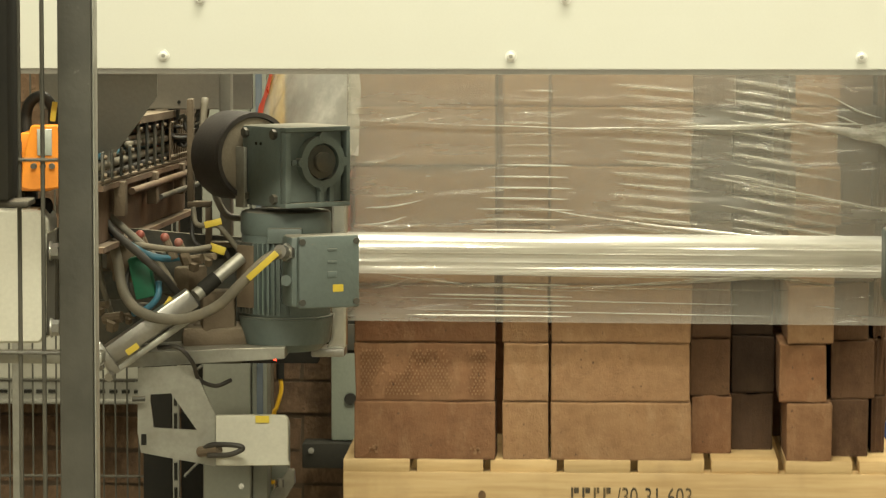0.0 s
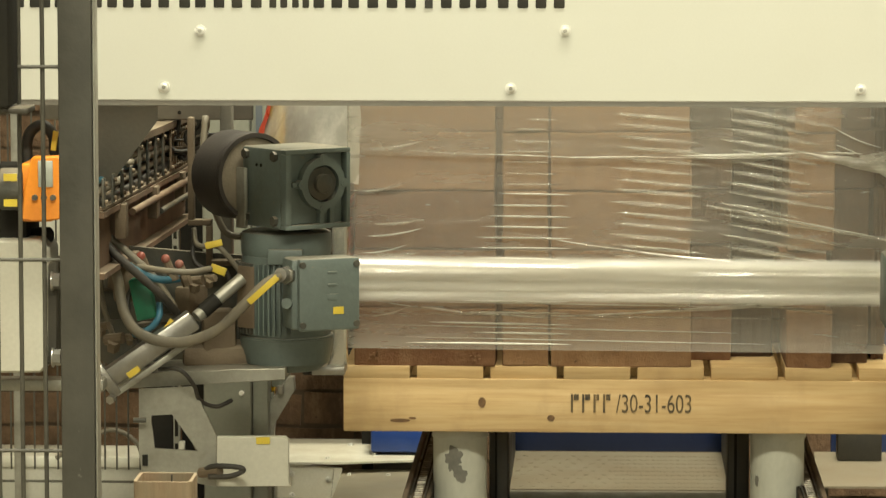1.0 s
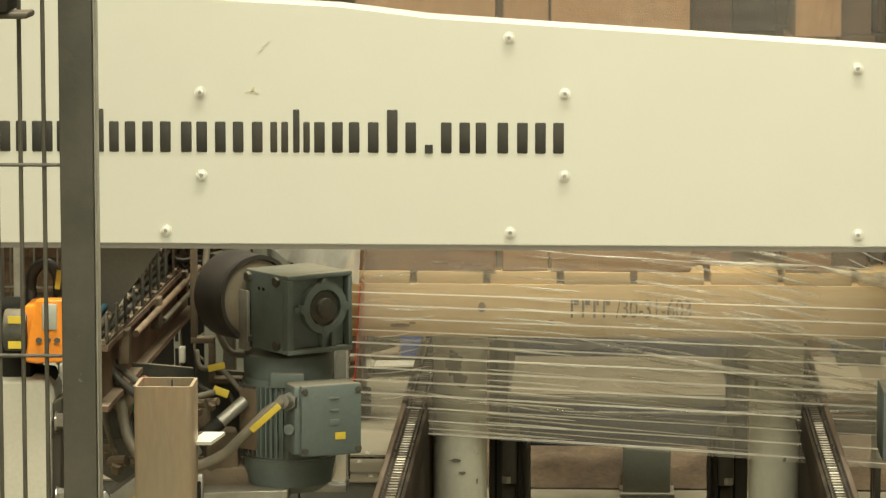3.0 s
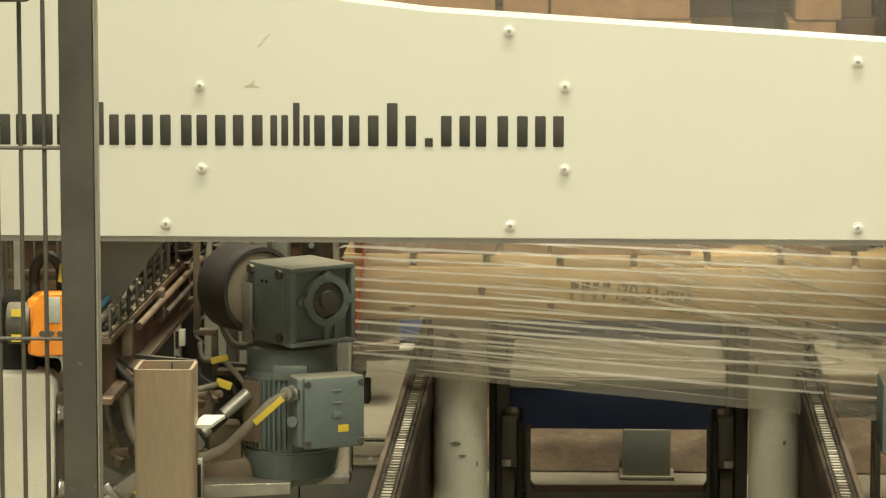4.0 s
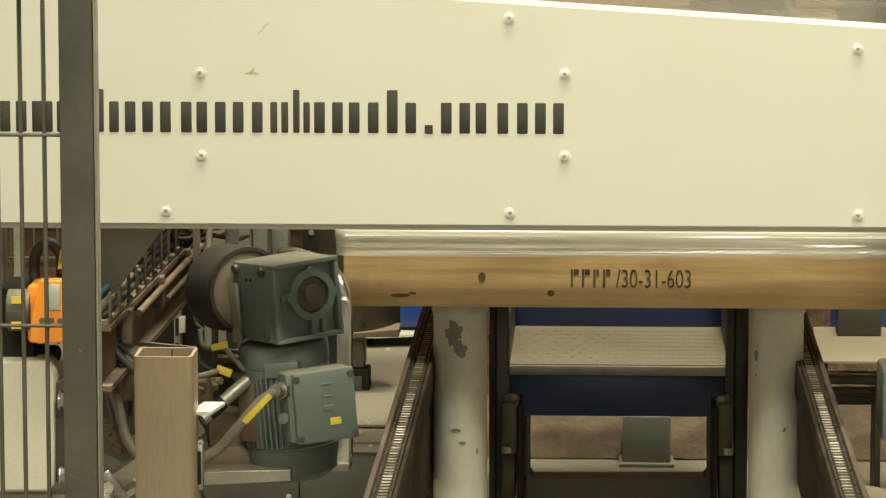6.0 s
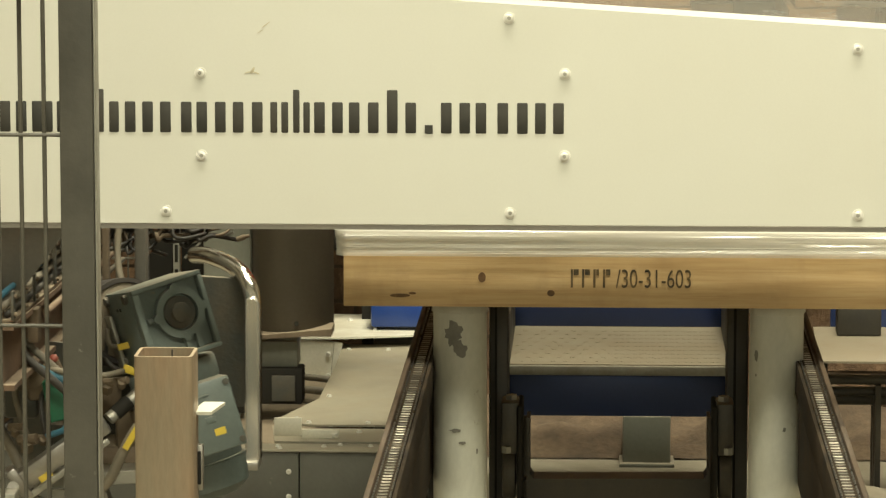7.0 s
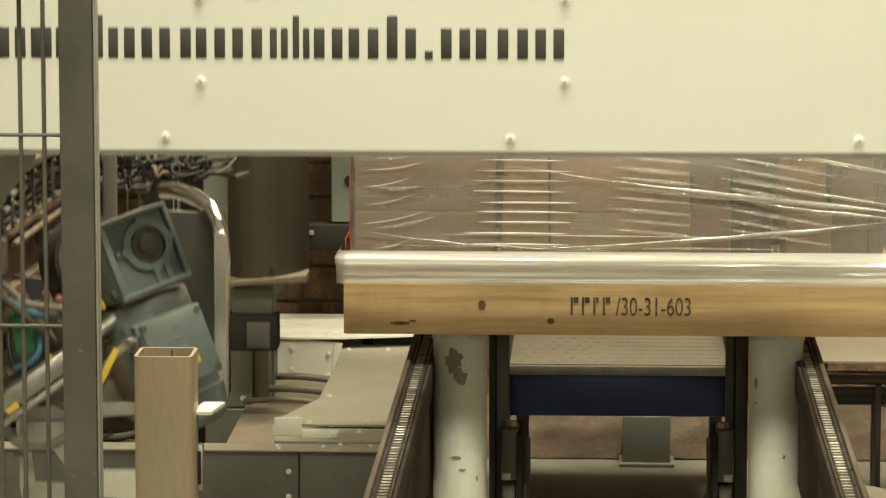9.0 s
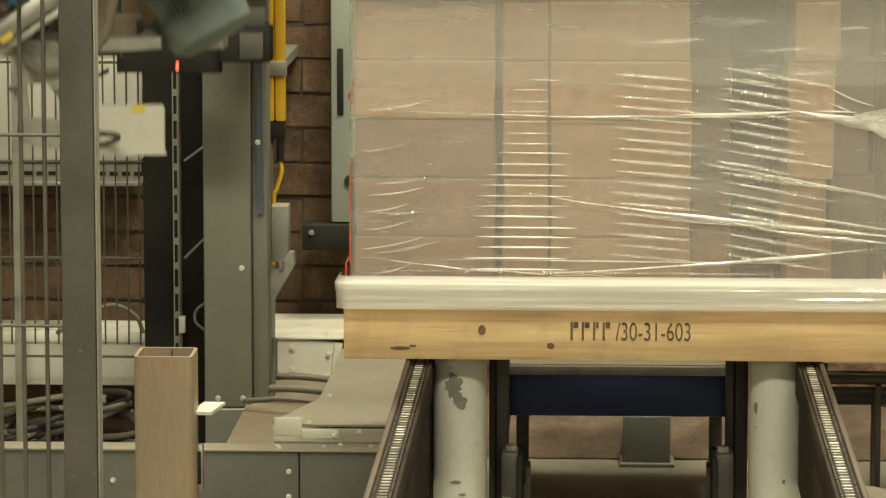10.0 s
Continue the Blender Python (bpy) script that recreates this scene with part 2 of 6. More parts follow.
def film_material(name, low, high, streak, rough=0.16, haze=0.5):
    """Clear stretch film: mostly see-through, milky and glossy where it is gathered in folds."""
    m, nt, ns, ln, bsdf = nodes_of(name)
    out = ns["Material Output"]
    n1 = noise_tex(nt, 5, 5, streak, 0.62)
    f = ramp(nt, n1.outputs[0], [(0.36, (low,) * 3), (0.56, ((low * 2 + high) / 3,) * 3), (0.74, (high,) * 3)])
    clear = ns.new("ShaderNodeBsdfTransparent")
    clear.inputs[0].default_value = (0.93, 0.92, 0.89, 1)
    bsdf.inputs["Base Color"].default_value = (0.82, 0.80, 0.73, 1)
    bsdf.inputs["Roughness"].default_value = rough
    bsdf.inputs["IOR"].default_value = 1.5
    bsdf.inputs["Specular IOR Level"].default_value = 0.9
    milk = ns.new("ShaderNodeBsdfTranslucent")
    milk.inputs[0].default_value = (0.8, 0.78, 0.7, 1)
    body = ns.new("ShaderNodeMixShader")
    body.inputs[0].default_value = 1 - haze
    ln.new(milk.outputs[0], body.inputs[1])
    ln.new(bsdf.outputs[0], body.inputs[2])
    mix = ns.new("ShaderNodeMixShader")
    ln.new(f.outputs[0], mix.inputs[0])
    ln.new(clear.outputs[0], mix.inputs[1])
    ln.new(body.outputs[0], mix.inputs[2])
    gl = ns.new("ShaderNodeBsdfGlossy")
    gl.inputs["Roughness"].default_value = 0.12
    add = ns.new("ShaderNodeMixShader")
    add.inputs[0].default_value = 0.055
    ln.new(mix.outputs[0], add.inputs[1])
    ln.new(gl.outputs[0], add.inputs[2])
    ln.new(add.outputs[0], out.inputs[0])
    return m


FILM = film_material("stretch_film", 0.245, 0.36, (0.7, 0.7, 5), 0.28, 0.3)
SOFT_CREASE = film_material("soft_crease", 0.09, 0.30, (4, 4, 3), 0.35, 0.2)
CREASE = film_material("film_crease", 0.30, 0.66, (0.6, 0.6, 3), 0.33, 0.12)
BRIGHT_CREASE = film_material("taut_crease", 0.62, 0.95, (0.6, 0.6, 3), 0.3, 0.1)
FILM_SLACK = film_material("slack_film", 0.22, 0.72, (3, 3, 9), 0.22, 0.2)
FILM_WRAP = film_material("laid_film", 0.10, 0.20, (1.2, 1.2, 9), 0.3, 0.3)
SIDE_FILM = film_material("taut_side_film", 0.42, 0.85, (2, 2, 2), 0.12, 0.15)
FILM_FOLD = film_material("gathered_film", 0.32, 0.58, (0.5, 0.5, 12), 0.42, 0.2)


# ---- mesh helpers ----
BASE = {}


def thing(name, at=(0, 0, 0), label="", category="", group="", kind=""):
    ob = new(name)
    ob.empty_display_size = 0.05
    ob.location = at
    BASE[ob] = Matrix.Translation(at)
    return tagged(ob, label, category, group, kind)


def link(name, bm, material, smooth=False):
    me = bpy.data.meshes.new(name)
    bmesh.ops.recalc_face_normals(bm, faces=bm.faces)
    for f in bm.faces:
        f.smooth = True
    bm.to_mesh(me)
    bm.free()
    if not smooth:
        me.set_sharp_from_angle(angle=radians(34))
    me.materials.append(material)
    return new(name, me)


def part(name, bm, material, parent, label="", smooth=False):
    """Links a bmesh, drawn in world coordinates, as one mesh under a thing or under one of its parts."""
    root = parent
    while root.parent:
        root = root.parent
    bm.transform(BASE.get(root, Matrix()).inverted())
    ob = link(name, bm, material, smooth)
    ob.parent = parent
    return tagged(ob, label)


def setting(name, bm, material, label, category=""):
    return tagged(link(name, bm, material), label, category or name.split("_")[0], "", "structure")


def box(x0, x1, y0, y1, z0, z1, bevel=0.0, into=None):
    bm = into or bmesh.new()
    vs = [bm.verts.new((x, y, z)) for x in (x0, x1) for y in (y0, y1) for z in (z0, z1)]
    fs = [bm.faces.new([vs[i] for i in q]) for q in ((0, 1, 3, 2), (4, 6, 7, 5), (0, 4, 5, 1), (2, 3, 7, 6), (0, 2, 6, 4), (1, 5, 7, 3))]
    if bevel:
        es = list({e for f in fs for e in f.edges})
        bmesh.ops.bevel(bm, geom=es, offset=bevel, segments=2, affect="EDGES", profile=0.5)
    return bm


def turned(bm, centre, rz=0, ry=0, rx=0):
    m = Matrix.Translation(centre) @ Euler((radians(rx), radians(ry), radians(rz))).to_matrix().to_4x4()
    bm.transform(m)
    return bm


def obox(centre, size, rz=0, bevel=0.0, ry=0, rx=0):
    a, b, c = (s / 2 for s in size)
    return turned(box(-a, a, -b, b, -c, c, bevel), centre, rz, ry, rx)


def joined(*bms):
    out = bms[0]
    for b in bms[1:]:
        me = bpy.data.meshes.new("tmp")
        b.to_mesh(me)
        b.free()
        out.from_mesh(me)
        bpy.data.meshes.remove(me)
    return out


def rod(p, q, r, seg=16, r2=None, bevel=0.0):
    p, q = Vector(p), Vector(q)
    bm = bmesh.new()
    bmesh.ops.create_cone(bm, cap_ends=True, segments=seg, radius1=r, radius2=r if r2 is None else r2, depth=(q - p).length)
    if bevel:
        rims = [e for e in bm.edges if abs(e.verts[0].co.z - e.verts[1].co.z) < 1e-6]
        bmesh.ops.bevel(bm, geom=rims, offset=bevel, segments=2, affect="EDGES", profile=0.5)
    bm.transform(Matrix.Translation((p + q) / 2) @ (q - p).to_track_quat("Z", "Y").to_matrix().to_4x4())
    return bm


def smooth_path(points, n=6):
    pts = [Vector(p) for p in points]
    pts = [2 * pts[0] - pts[1]] + pts + [2 * pts[-1] - pts[-2]]
    out = []
    for i in range(1, len(pts) - 2):
        a, b, c, d = pts[i - 1:i + 3]
        for k in range(n):
            t = k / n
            out.append(0.5 * (2 * b + (c - a) * t + (2 * a - 5 * b + 4 * c - d) * t * t + (3 * b - a - 3 * c + d) * t ** 3))
    out.append(pts[-2])
    return out


def hose(points, r, seg=8, n=6):
    path = smooth_path(points, n)
    bm = bmesh.new()
    rings = []
    side = Vector((0.13, 0.9, 0.41))
    for i, p in enumerate(path):
        way = (path[min(i + 1, len(path) - 1)] - path[max(i - 1, 0)]).normalized()
        u = way.cross(side).normalized()
        v = way.cross(u)
        rings.append([bm.verts.new(p + r * (u * math.cos(a) + v * math.sin(a))) for a in (2 * math.pi * k / seg for k in range(seg))])
    for a, b in zip(rings, rings[1:]):
        for k in range(seg):
            bm.faces.new((a[k], a[(k + 1) % seg], b[(k + 1) % seg], b[k]))
    bm.faces.new(rings[0])
    bm.faces.new(list(reversed(rings[-1])))
    return bm


def prism(outline, y0, y1, bevel=0.0):
    """A plate with an outline of (x, z) points, from y0 to y1."""
    bm = bmesh.new()
    f = bm.faces.new([bm.verts.new((x, y0, z)) for x, z in outline])
    ext = bmesh.ops.extrude_face_region(bm, geom=[f])
    bmesh.ops.translate(bm, verts=[v for v in ext["geom"] if isinstance(v, bmesh.types.BMVert)], vec=(0, y1 - y0, 0))
    if bevel:
        bmesh.ops.bevel(bm, geom=bm.edges[:], offset=bevel, segments=1, affect="EDGES", profile=0.5)
    return bm


def slab(outline, z0, z1):
    """A plate with an outline of (x, y) points, from z0 to z1."""
    bm = bmesh.new()
    f = bm.faces.new([bm.verts.new((x, y, z0)) for x, y in outline])
    ext = bmesh.ops.extrude_face_region(bm, geom=[f])
    bmesh.ops.translate(bm, verts=[v for v in ext["geom"] if isinstance(v, bmesh.types.BMVert)], vec=(0, 0, z1 - z0))
    return bm


def screw(at, r, way=(0, -1, 0)):
    """A socket-head screw on its washer."""
    p, d = Vector(at), Vector(way).normalized()
    return joined(rod(p, p + d * r * 0.3, r * 1.25, 16), rod(p + d * r * 0.3, p + d * r * 0.95, r, 16, r * 0.9), rod(p + d * r * 0.95, p + d * r * 1.05, r * 0.45, 6))


# ---- the hall ----
setting("floor", box(-6, 6, -9, 2.6, -0.1, 0.0), CONCRETE, "dusty grey concrete floor of the hall")
setting("wall_back_hall", box(-6, 6, -9.2, -9, -0.1, 6), HALL, "plain pale wall behind the viewer", "wall")
setting("wall_left", box(-6.2, -6, -9.2, 2.6, -0.1, 6), HALL, "plain pale side wall of the hall", "wall")
setting("wall_right", box(6, 6.2, -9.2, 2.6, -0.1, 6), HALL, "plain pale side wall of the hall", "wall")
setting("ceiling", box(-6.2, 6.2, -9.2, 2.6, 6, 6.1), HALL, "plain pale hall ceiling")
WALL_Y = 2.2
brick_wall = setting("wall_north", box(-6, 6, WALL_Y + 0.012, 2.6, -0.1, 6), MORTAR, "old brown brick wall with dusty raked joints", "wall")


# ---- the pallet and its load ----
PZ = 0.6346      # underside of the pallet while it is lifted
PX0, PX1 = -0.4055, 0.4594
BOARD = 0.0835
DECK = PZ + BOARD + 0.020


def build_pallet():
    pal = thing("pallet", ((PX0 + PX1) / 2, 0.5, PZ), "new pale pine pallet with a stencilled front board", "pallet")
    for name, y in (("front_board", 0.0), ("middle_bearer", 0.5), ("rear_bearer", 1.0)):
        b = part(name, box(PX0, PX1, y, y + 0.045, PZ, PZ + BOARD, 0.0015), PINE, pal)
        if y == 0.0:
            for px, pz, a, c in ((-0.1883, 0.6816, 0.006, 0.008), (-0.3168, 0.6522, 0.016, 0.003), (-0.0803, 0.6572, 0.006, 0.005), (-0.2973, 0.6559, 0.006, 0.002)):
                bm = rod((px, 0.002, pz), (px, -0.0012, pz), 1.0, 16)
                bmesh.ops.scale(bm, vec=(a, 1, c), space=Matrix.Translation((-px, 0, -pz)), verts=bm.verts)
                part("knot", bm, KNOT, b, "dark knot in the wood")
            stencil(b)
    step = 0.1149
    for i in range(8):
        x = PX0 + i * step
        w = min(0.1041, PX1 - x)
        part("deck_board", box(x, x + w, 0.001 + 0.002 * (i % 3), 1.04, PZ + BOARD, DECK, 0.0015), PINE, pal)
    return pal


def stencil(board):
    zc, h = 0.6808, 0.0289
    data = bpy.data.curves.new("number", "FONT")
    data.body, data.size, data.extrude = "/30-31-603", 0.040, 0.0006
    ob = bpy.data.objects.new("tmp", data)
    scene.collection.objects.link(ob)
    bpy.context.view_layer.update()
    me = bpy.data.meshes.new_from_object(ob.evaluated_get(bpy.context.evaluated_depsgraph_get()))
    bpy.data.objects.remove(ob)
    bm = bmesh.new()
    bm.from_mesh(me)
    xs = [v.co.x for v in bm.verts]
    zs = [v.co.y for v in bm.verts]
    x0, x1 = 0.0212, 0.1385
    for v in bm.verts:
        u = (v.co.x - min(xs)) / (max(xs) - min(xs))
        q = (v.co.y - min(zs)) / (max(zs) - min(zs))
        v.co = Vector((x0 + u * (x1 - x0), -0.0007 + v.co.z, zc + (q - 0.5) * h))
    part("stencilled_number", bm, INK, board, "black stencilled number")
    for a, b in ((-0.0494, -0.0371), (-0.0318, -0.0194), (-0.0141, -0.0053), (0.0009, 0.0124)):
        bm = joined(box(a, a + 0.0035, -0.0012, 0.001, zc - h / 2, zc + h / 2), box(a + 0.0045, b, -0.0012, 0.001, zc + h * 0.18, zc + h / 2))
        part("stencilled_bar", bm, INK, board, "black stencilled mark")


COURSE = 0.0921
ROWS = 9
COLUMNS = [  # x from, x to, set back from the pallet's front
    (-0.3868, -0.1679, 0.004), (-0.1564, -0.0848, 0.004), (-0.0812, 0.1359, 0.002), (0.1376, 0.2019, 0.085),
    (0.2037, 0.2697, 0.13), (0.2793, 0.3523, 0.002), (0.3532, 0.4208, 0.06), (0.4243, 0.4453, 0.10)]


def brick_mesh(sx, sy, sz, seed, material):
    """A fired brick, its base at the origin: slightly bowed, with worn edges."""
    rng = random.Random(seed)
    bm = box(0, sx, 0, sy, 0, sz)
    bmesh.ops.subdivide_edges(bm, edges=[e for e in bm.edges if abs(e.verts[0].co.x - e.verts[1].co.x) > 0.5 * sx], cuts=3, use_grid_fill=True)
    for v in bm.verts:
        v.co += Vector((rng.uniform(-1, 1) * 0.0018, rng.uniform(-1, 1) * 0.0014, rng.uniform(-1, 0) * 0.0016))
    es = [e for e in bm.edges if len(e.link_faces) == 2 and e.calc_face_angle() > 0.9]
    bmesh.ops.bevel(bm, geom=es, offset=0.003, segments=2, affect="EDGES", profile=0.6)
    bmesh.ops.recalc_face_normals(bm, faces=bm.faces)
    me = bpy.data.meshes.new("brick")
    bm.to_mesh(me)
    bm.free()
    me.materials.append(material)
    return me


def build_stack():
    st = thing("brick_stack", ((PX0 + PX1) / 2, 0.5, DECK), "stack of reddish-brown fired clay bricks on the pallet", "brick stack")
    rng = random.Random(4)
    base = Vector(((PX0 + PX1) / 2, 0.5, DECK))

    def lay(me, x, y, z):
        ob = new("brick", me)
        ob.parent = st
        ob.matrix_basis = Matrix.Translation(Vector((x, y, z)) - base) @ pose(0, 0, 0, 0, 0, rng.uniform(-0.5, 0.5))
        return ob

    def mark(brick, bm, label):
        ob = link("surface_mark", bm, PALE_BRICK)
        ob.parent = brick
        tagged(ob, label, kind="stuff")
    kinds = {}
    for c, (x0, x1, y) in enumerate(COLUMNS):
        for r in range(ROWS):
            # set-back columns 3, 4, 6 and 7 take the clays with painted shade
            clay = PALE_BRICK if c in (1, 2) or (c == 0 and r > 2) or (c == 5 and r > 1) else DEEP_SHADE_BRICK if c == 4 else RECESS_SHADE_BRICK if c in (6, 7) or (c == 3 and r) else BRICK
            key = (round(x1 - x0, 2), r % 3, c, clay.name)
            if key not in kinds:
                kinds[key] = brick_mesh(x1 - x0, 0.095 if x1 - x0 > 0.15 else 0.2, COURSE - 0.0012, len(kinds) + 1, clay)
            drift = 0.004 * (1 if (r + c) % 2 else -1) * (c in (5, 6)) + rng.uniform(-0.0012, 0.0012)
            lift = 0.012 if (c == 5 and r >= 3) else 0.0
            # top three rows, out of view, stand flush to shade the recesses below
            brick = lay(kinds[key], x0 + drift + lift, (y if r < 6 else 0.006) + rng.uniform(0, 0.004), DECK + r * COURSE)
            if c == 0 and r == 1:      # a field of pressed dots, in part worn away
                bm = bmesh.new()
                for i in range(36):
                    for j in range(14):
                        u, w = 0.010 + i * 0.0056 + 0.0028 * (j % 2), 0.010 + j * 0.0052
                        if noise.noise((u * 22, w * 14, 4.0)) + 0.25 * rng.random() > 0.10 and u < 0.205:
                            e = rng.uniform(0.0008, 0.0013)
                            box(u - e, u + e, -0.0026, 0.001, w - e, w + e, 0, bm)
                mark(brick, bm, "pale pressed dots")
            if c == 0 and r == 0:      # two pale knocks
                bm = bmesh.new()
                for u, w in ((0.028, 0.016), (0.188, 0.015)):
                    for _ in range(9):
                        a, b, e = u + rng.uniform(-0.007, 0.007), w + rng.uniform(-0.006, 0.006), rng.uniform(0.001, 0.0028)
                        box(a - e, a + e, -0.0024, 0.001, b - 0.7 * e, b + 0.7 * e, 0, bm)
                mark(brick, bm, "pale knocked spots")
    deep = brick_mesh(0.208, 0.095, COURSE - 0.0012, 77, BRICK)
    for r in range(ROWS):
        for k in range(7):
            for j in range(4):
                lay(deep, -0.3868 + j * 0.2105, 0.31 + k * 0.098, DECK + r * COURSE)
    return st


pallet = build_pallet()
brick_stack = build_stack()
TOP = DECK + ROWS * COURSE


# ---- the film hood ----
def sheet(path, z0, z1, nz, ripple, seed, skew=1.0, flare=0.0):
    """Film that follows a path of (x, y) points, from z0 to z1, with shallow lengthwise wrinkles pushed along its normal."""
    pts = [Vector((x, y, 0)) for x, y in path]
    run = [0.0]
    for a, b in zip(pts, pts[1:]):
        run.append(run[-1] + (b - a).length)
    bm = bmesh.new()
    grid = []
    for j in range(nz + 1):
        z = z0 + (z1 - z0) * j / nz
        row = []
        for i, p in enumerate(pts):
            way = (pts[min(i + 1, len(pts) - 1)] - pts[max(i - 1, 0)]).normalized()
            out = Vector((way.y, -way.x, 0))
            s = run[i]
            w = noise.noise((s * 1.3 + seed, 0.3 * seed, (z + 0.03 * skew * math.sin(s * 2.4 + seed)) * 62))
            w2 = noise.noise((s * 5.0 - seed, 1.7, (z - 0.12 * skew * s) * 95 + seed))
            gate = max(0.0, noise.noise((s * 3.1, z * 4.0, seed)) + 0.35)
            row.append(bm.verts.new(p + out * (ripple * (w * 1.0 + w2 * 1.3 * gate) + flare * (1 - j / nz)) + Vector((0, 0, z))))
        grid.append(row)
    for a, b in zip(grid, grid[1:]):
        for i in range(len(pts) - 1):
            bm.faces.new((a[i], a[i + 1], b[i + 1], b[i]))
    return bm


def round_the_load(gap, front, depth, n=110):
    """A path round three sides of the load: back of one side, along the front, back along the other side."""
    xa, xb, r = -0.3868 - gap, 0.4453 + gap, 0.012
    path = [(xa, depth - k * (depth - front - r) / 14) for k in range(14)]
    path += [(xa + r - r * math.cos(a), front + r - r * math.sin(a)) for a in (math.pi / 2 * k / 6 for k in range(7))]
    path += [(xa + r + (xb - xa - 2 * r) * k / n, front) for k in range(1, n)]
    path += [(xb - r + r * math.sin(a), front + r - r * math.cos(a)) for a in (math.pi / 2 * k / 6 for k in range(7))]
    path += [(xb, front + r + (k + 1) * (depth - front - r) / 14) for k in range(14)]
    return path


SKIRT_H = 0.4113
FOLDS = 12
FOLD_Y = -0.026
SKIRT_Z = DECK - 0.016     # hem of the skirt when it is let go


def build_film():
    film = thing("film_hood", ((PX0 + PX1) / 2, 0.5, PZ), "clear stretch film hood drawn over the brick stack", "film hood")
    upper = sheet(round_the_load(0.004, -0.004, 1.0), DECK + 0.33, TOP + 0.004, 76, 0.0006, 3.0)
    part("laid_film", upper, FILM_WRAP, film, "smooth clear film lying on the bricks", smooth=True)
    cap = box(-0.3868 - 0.004, 0.4453 + 0.004, -0.004, 1.0, TOP + 0.004, TOP + 0.0055)
    part("film_top", cap, FILM_WRAP, film)
    skirt = part("skirt", sheet(round_the_load(0.008, -0.012, 1.0), SKIRT_Z, SKIRT_Z + SKIRT_H + 0.085, 172, 0.0007, 8.0), FILM, film, "wrinkled lower film skirt", smooth=True)
    folds = []
    for i in range(FOLDS):      # the gathered hem: strips of bunched film that spread apart and close up again
        z = SKIRT_Z - 0.003 + i * 0.0036
        path = round_the_load(0.021 + 0.0002 * i, FOLD_Y - 0.0006 * i, 0.05)
        folds.append(part("gathered_fold", sheet(path, z, z + 0.0125, 10, 0.0014, 15.0 + 3.7 * i, 0.0, 0.008), FILM_FOLD, film, "milky gathered film fold", smooth=True))
    rng = random.Random(5)
    unit = 0.0009
    x_of = lambda px: -0.3868 + (px - 629) * unit
    z_of = lambda py: SKIRT_Z + (457 - py) * unit

    def crease(bm, px, py, length, slope, r, sag=0.0):
        """One fold of the film: a thin ridge tapering out at both ends."""
        n = max(5, int(length / 22))
        prev = None
        for k in range(n + 1):
            t = k / n
            rr = r * (0.12 + 0.88 * math.sin(math.pi * t) ** 0.7) * (0.92 + 0.16 * rng.random())
            c = Vector((x_of(px + length * t), -0.0135, z_of(py + slope * length * t + sag * math.sin(math.pi * t)) + rng.uniform(-0.0001, 0.0001)))
            ring = [bm.verts.new(c + Vector((0, -0.8 * rr, 0))), bm.verts.new(c + Vector((0, -0.1 * rr, rr))), bm.verts.new(c + Vector((0, 0.2 * rr, 0))), bm.verts.new(c + Vector((0, -0.1 * rr, -rr)))]
            if prev:
                for q in range(4):
                    bm.faces.new((prev[q], prev[(q + 1) % 4], ring[(q + 1) % 4], ring[q]))
            prev = ring
    bm, soft, bright = bmesh.new(), bmesh.new(), bmesh.new()
    for k in range(22):      # level folds, drawn tight, wider towards the hem
        q = k / 21
        xa = 918 - 80 * min(1.0, 1.7 * q) - 110 * max(0.0, q - 0.75) / 0.25 * (k % 2)
        xb = 976 + 30 * min(1.0, 2 * q)
        crease(bright if k > 12 else bm if k > 6 else soft, xa + rng.uniform(-9, 9), 62 + k * 18.3 + rng.uniform(-1.5, 1.5), xb - xa + rng.uniform(-12, 8), rng.uniform(0.0, 0.012), 0.0013 + 0.0006 * q)
    for k in range(18):      # softer folds that slope a little
        crease(soft, 1072 + rng.uniform(-6, 8), 52 + k * 18.5 + rng.uniform(-1.5, 1.5), rng.uniform(140, 160), 0.075 + 0.02 * rng.random(), rng.uniform(0.0030, 0.0042))
        if k % 3 == 0:
            crease(bm, 1086 + rng.uniform(-6, 12), 53 + k * 18.5, rng.uniform(70, 130), 0.08, rng.uniform(0.0004, 0.0008))
    for k in range(19):      # steeper folds over the recessed bricks
        crease(soft, 1262 + rng.uniform(-10, 12), 40 + k * 18.0 + rng.uniform(-2, 2), rng.uniform(130, 200), rng.uniform(0.15, 0.18), rng.uniform(0.0028, 0.0042))
        if k % 2:
            crease(bm, 1274 + rng.uniform(-5, 20), 41 + k * 18.0, rng.uniform(60, 120), 0.165, rng.uniform(0.0005, 0.0009))
    for k in range(4):       # level folds along the hem
        crease(soft if k % 3 == 1 else bm, 770 + rng.uniform(-120, 90), 376 + k * 20.0, rng.uniform(560, 700), rng.uniform(0.004, 0.018), rng.uniform(0.0008, 0.0014) * (2 if k % 3 == 1 else 1))
    for k in range(5):       # short fans beside the corner
        crease(bm, 636 + rng.uniform(0, 30), 262 + k * 34 + rng.uniform(-6, 6), rng.uniform(60, 120), rng.uniform(-0.32, -0.12), rng.uniform(0.0008, 0.0015), 4)
        crease(soft, 640 + rng.uniform(0, 40), 120 + k * 60 + rng.uniform(-10, 10), rng.uniform(60, 110), rng.uniform(-0.2, 0.0), rng.uniform(0.002, 0.0035), 4)
    for py, a, sl in ((205, 1225, 0.19), (300, 1120, 0.07), (282, 1290, 0.15)):
        crease(soft, a, py, 1562 - a, sl, 0.004)
        crease(bm, a + 40, py + 5, 1540 - a, sl, 0.0012)
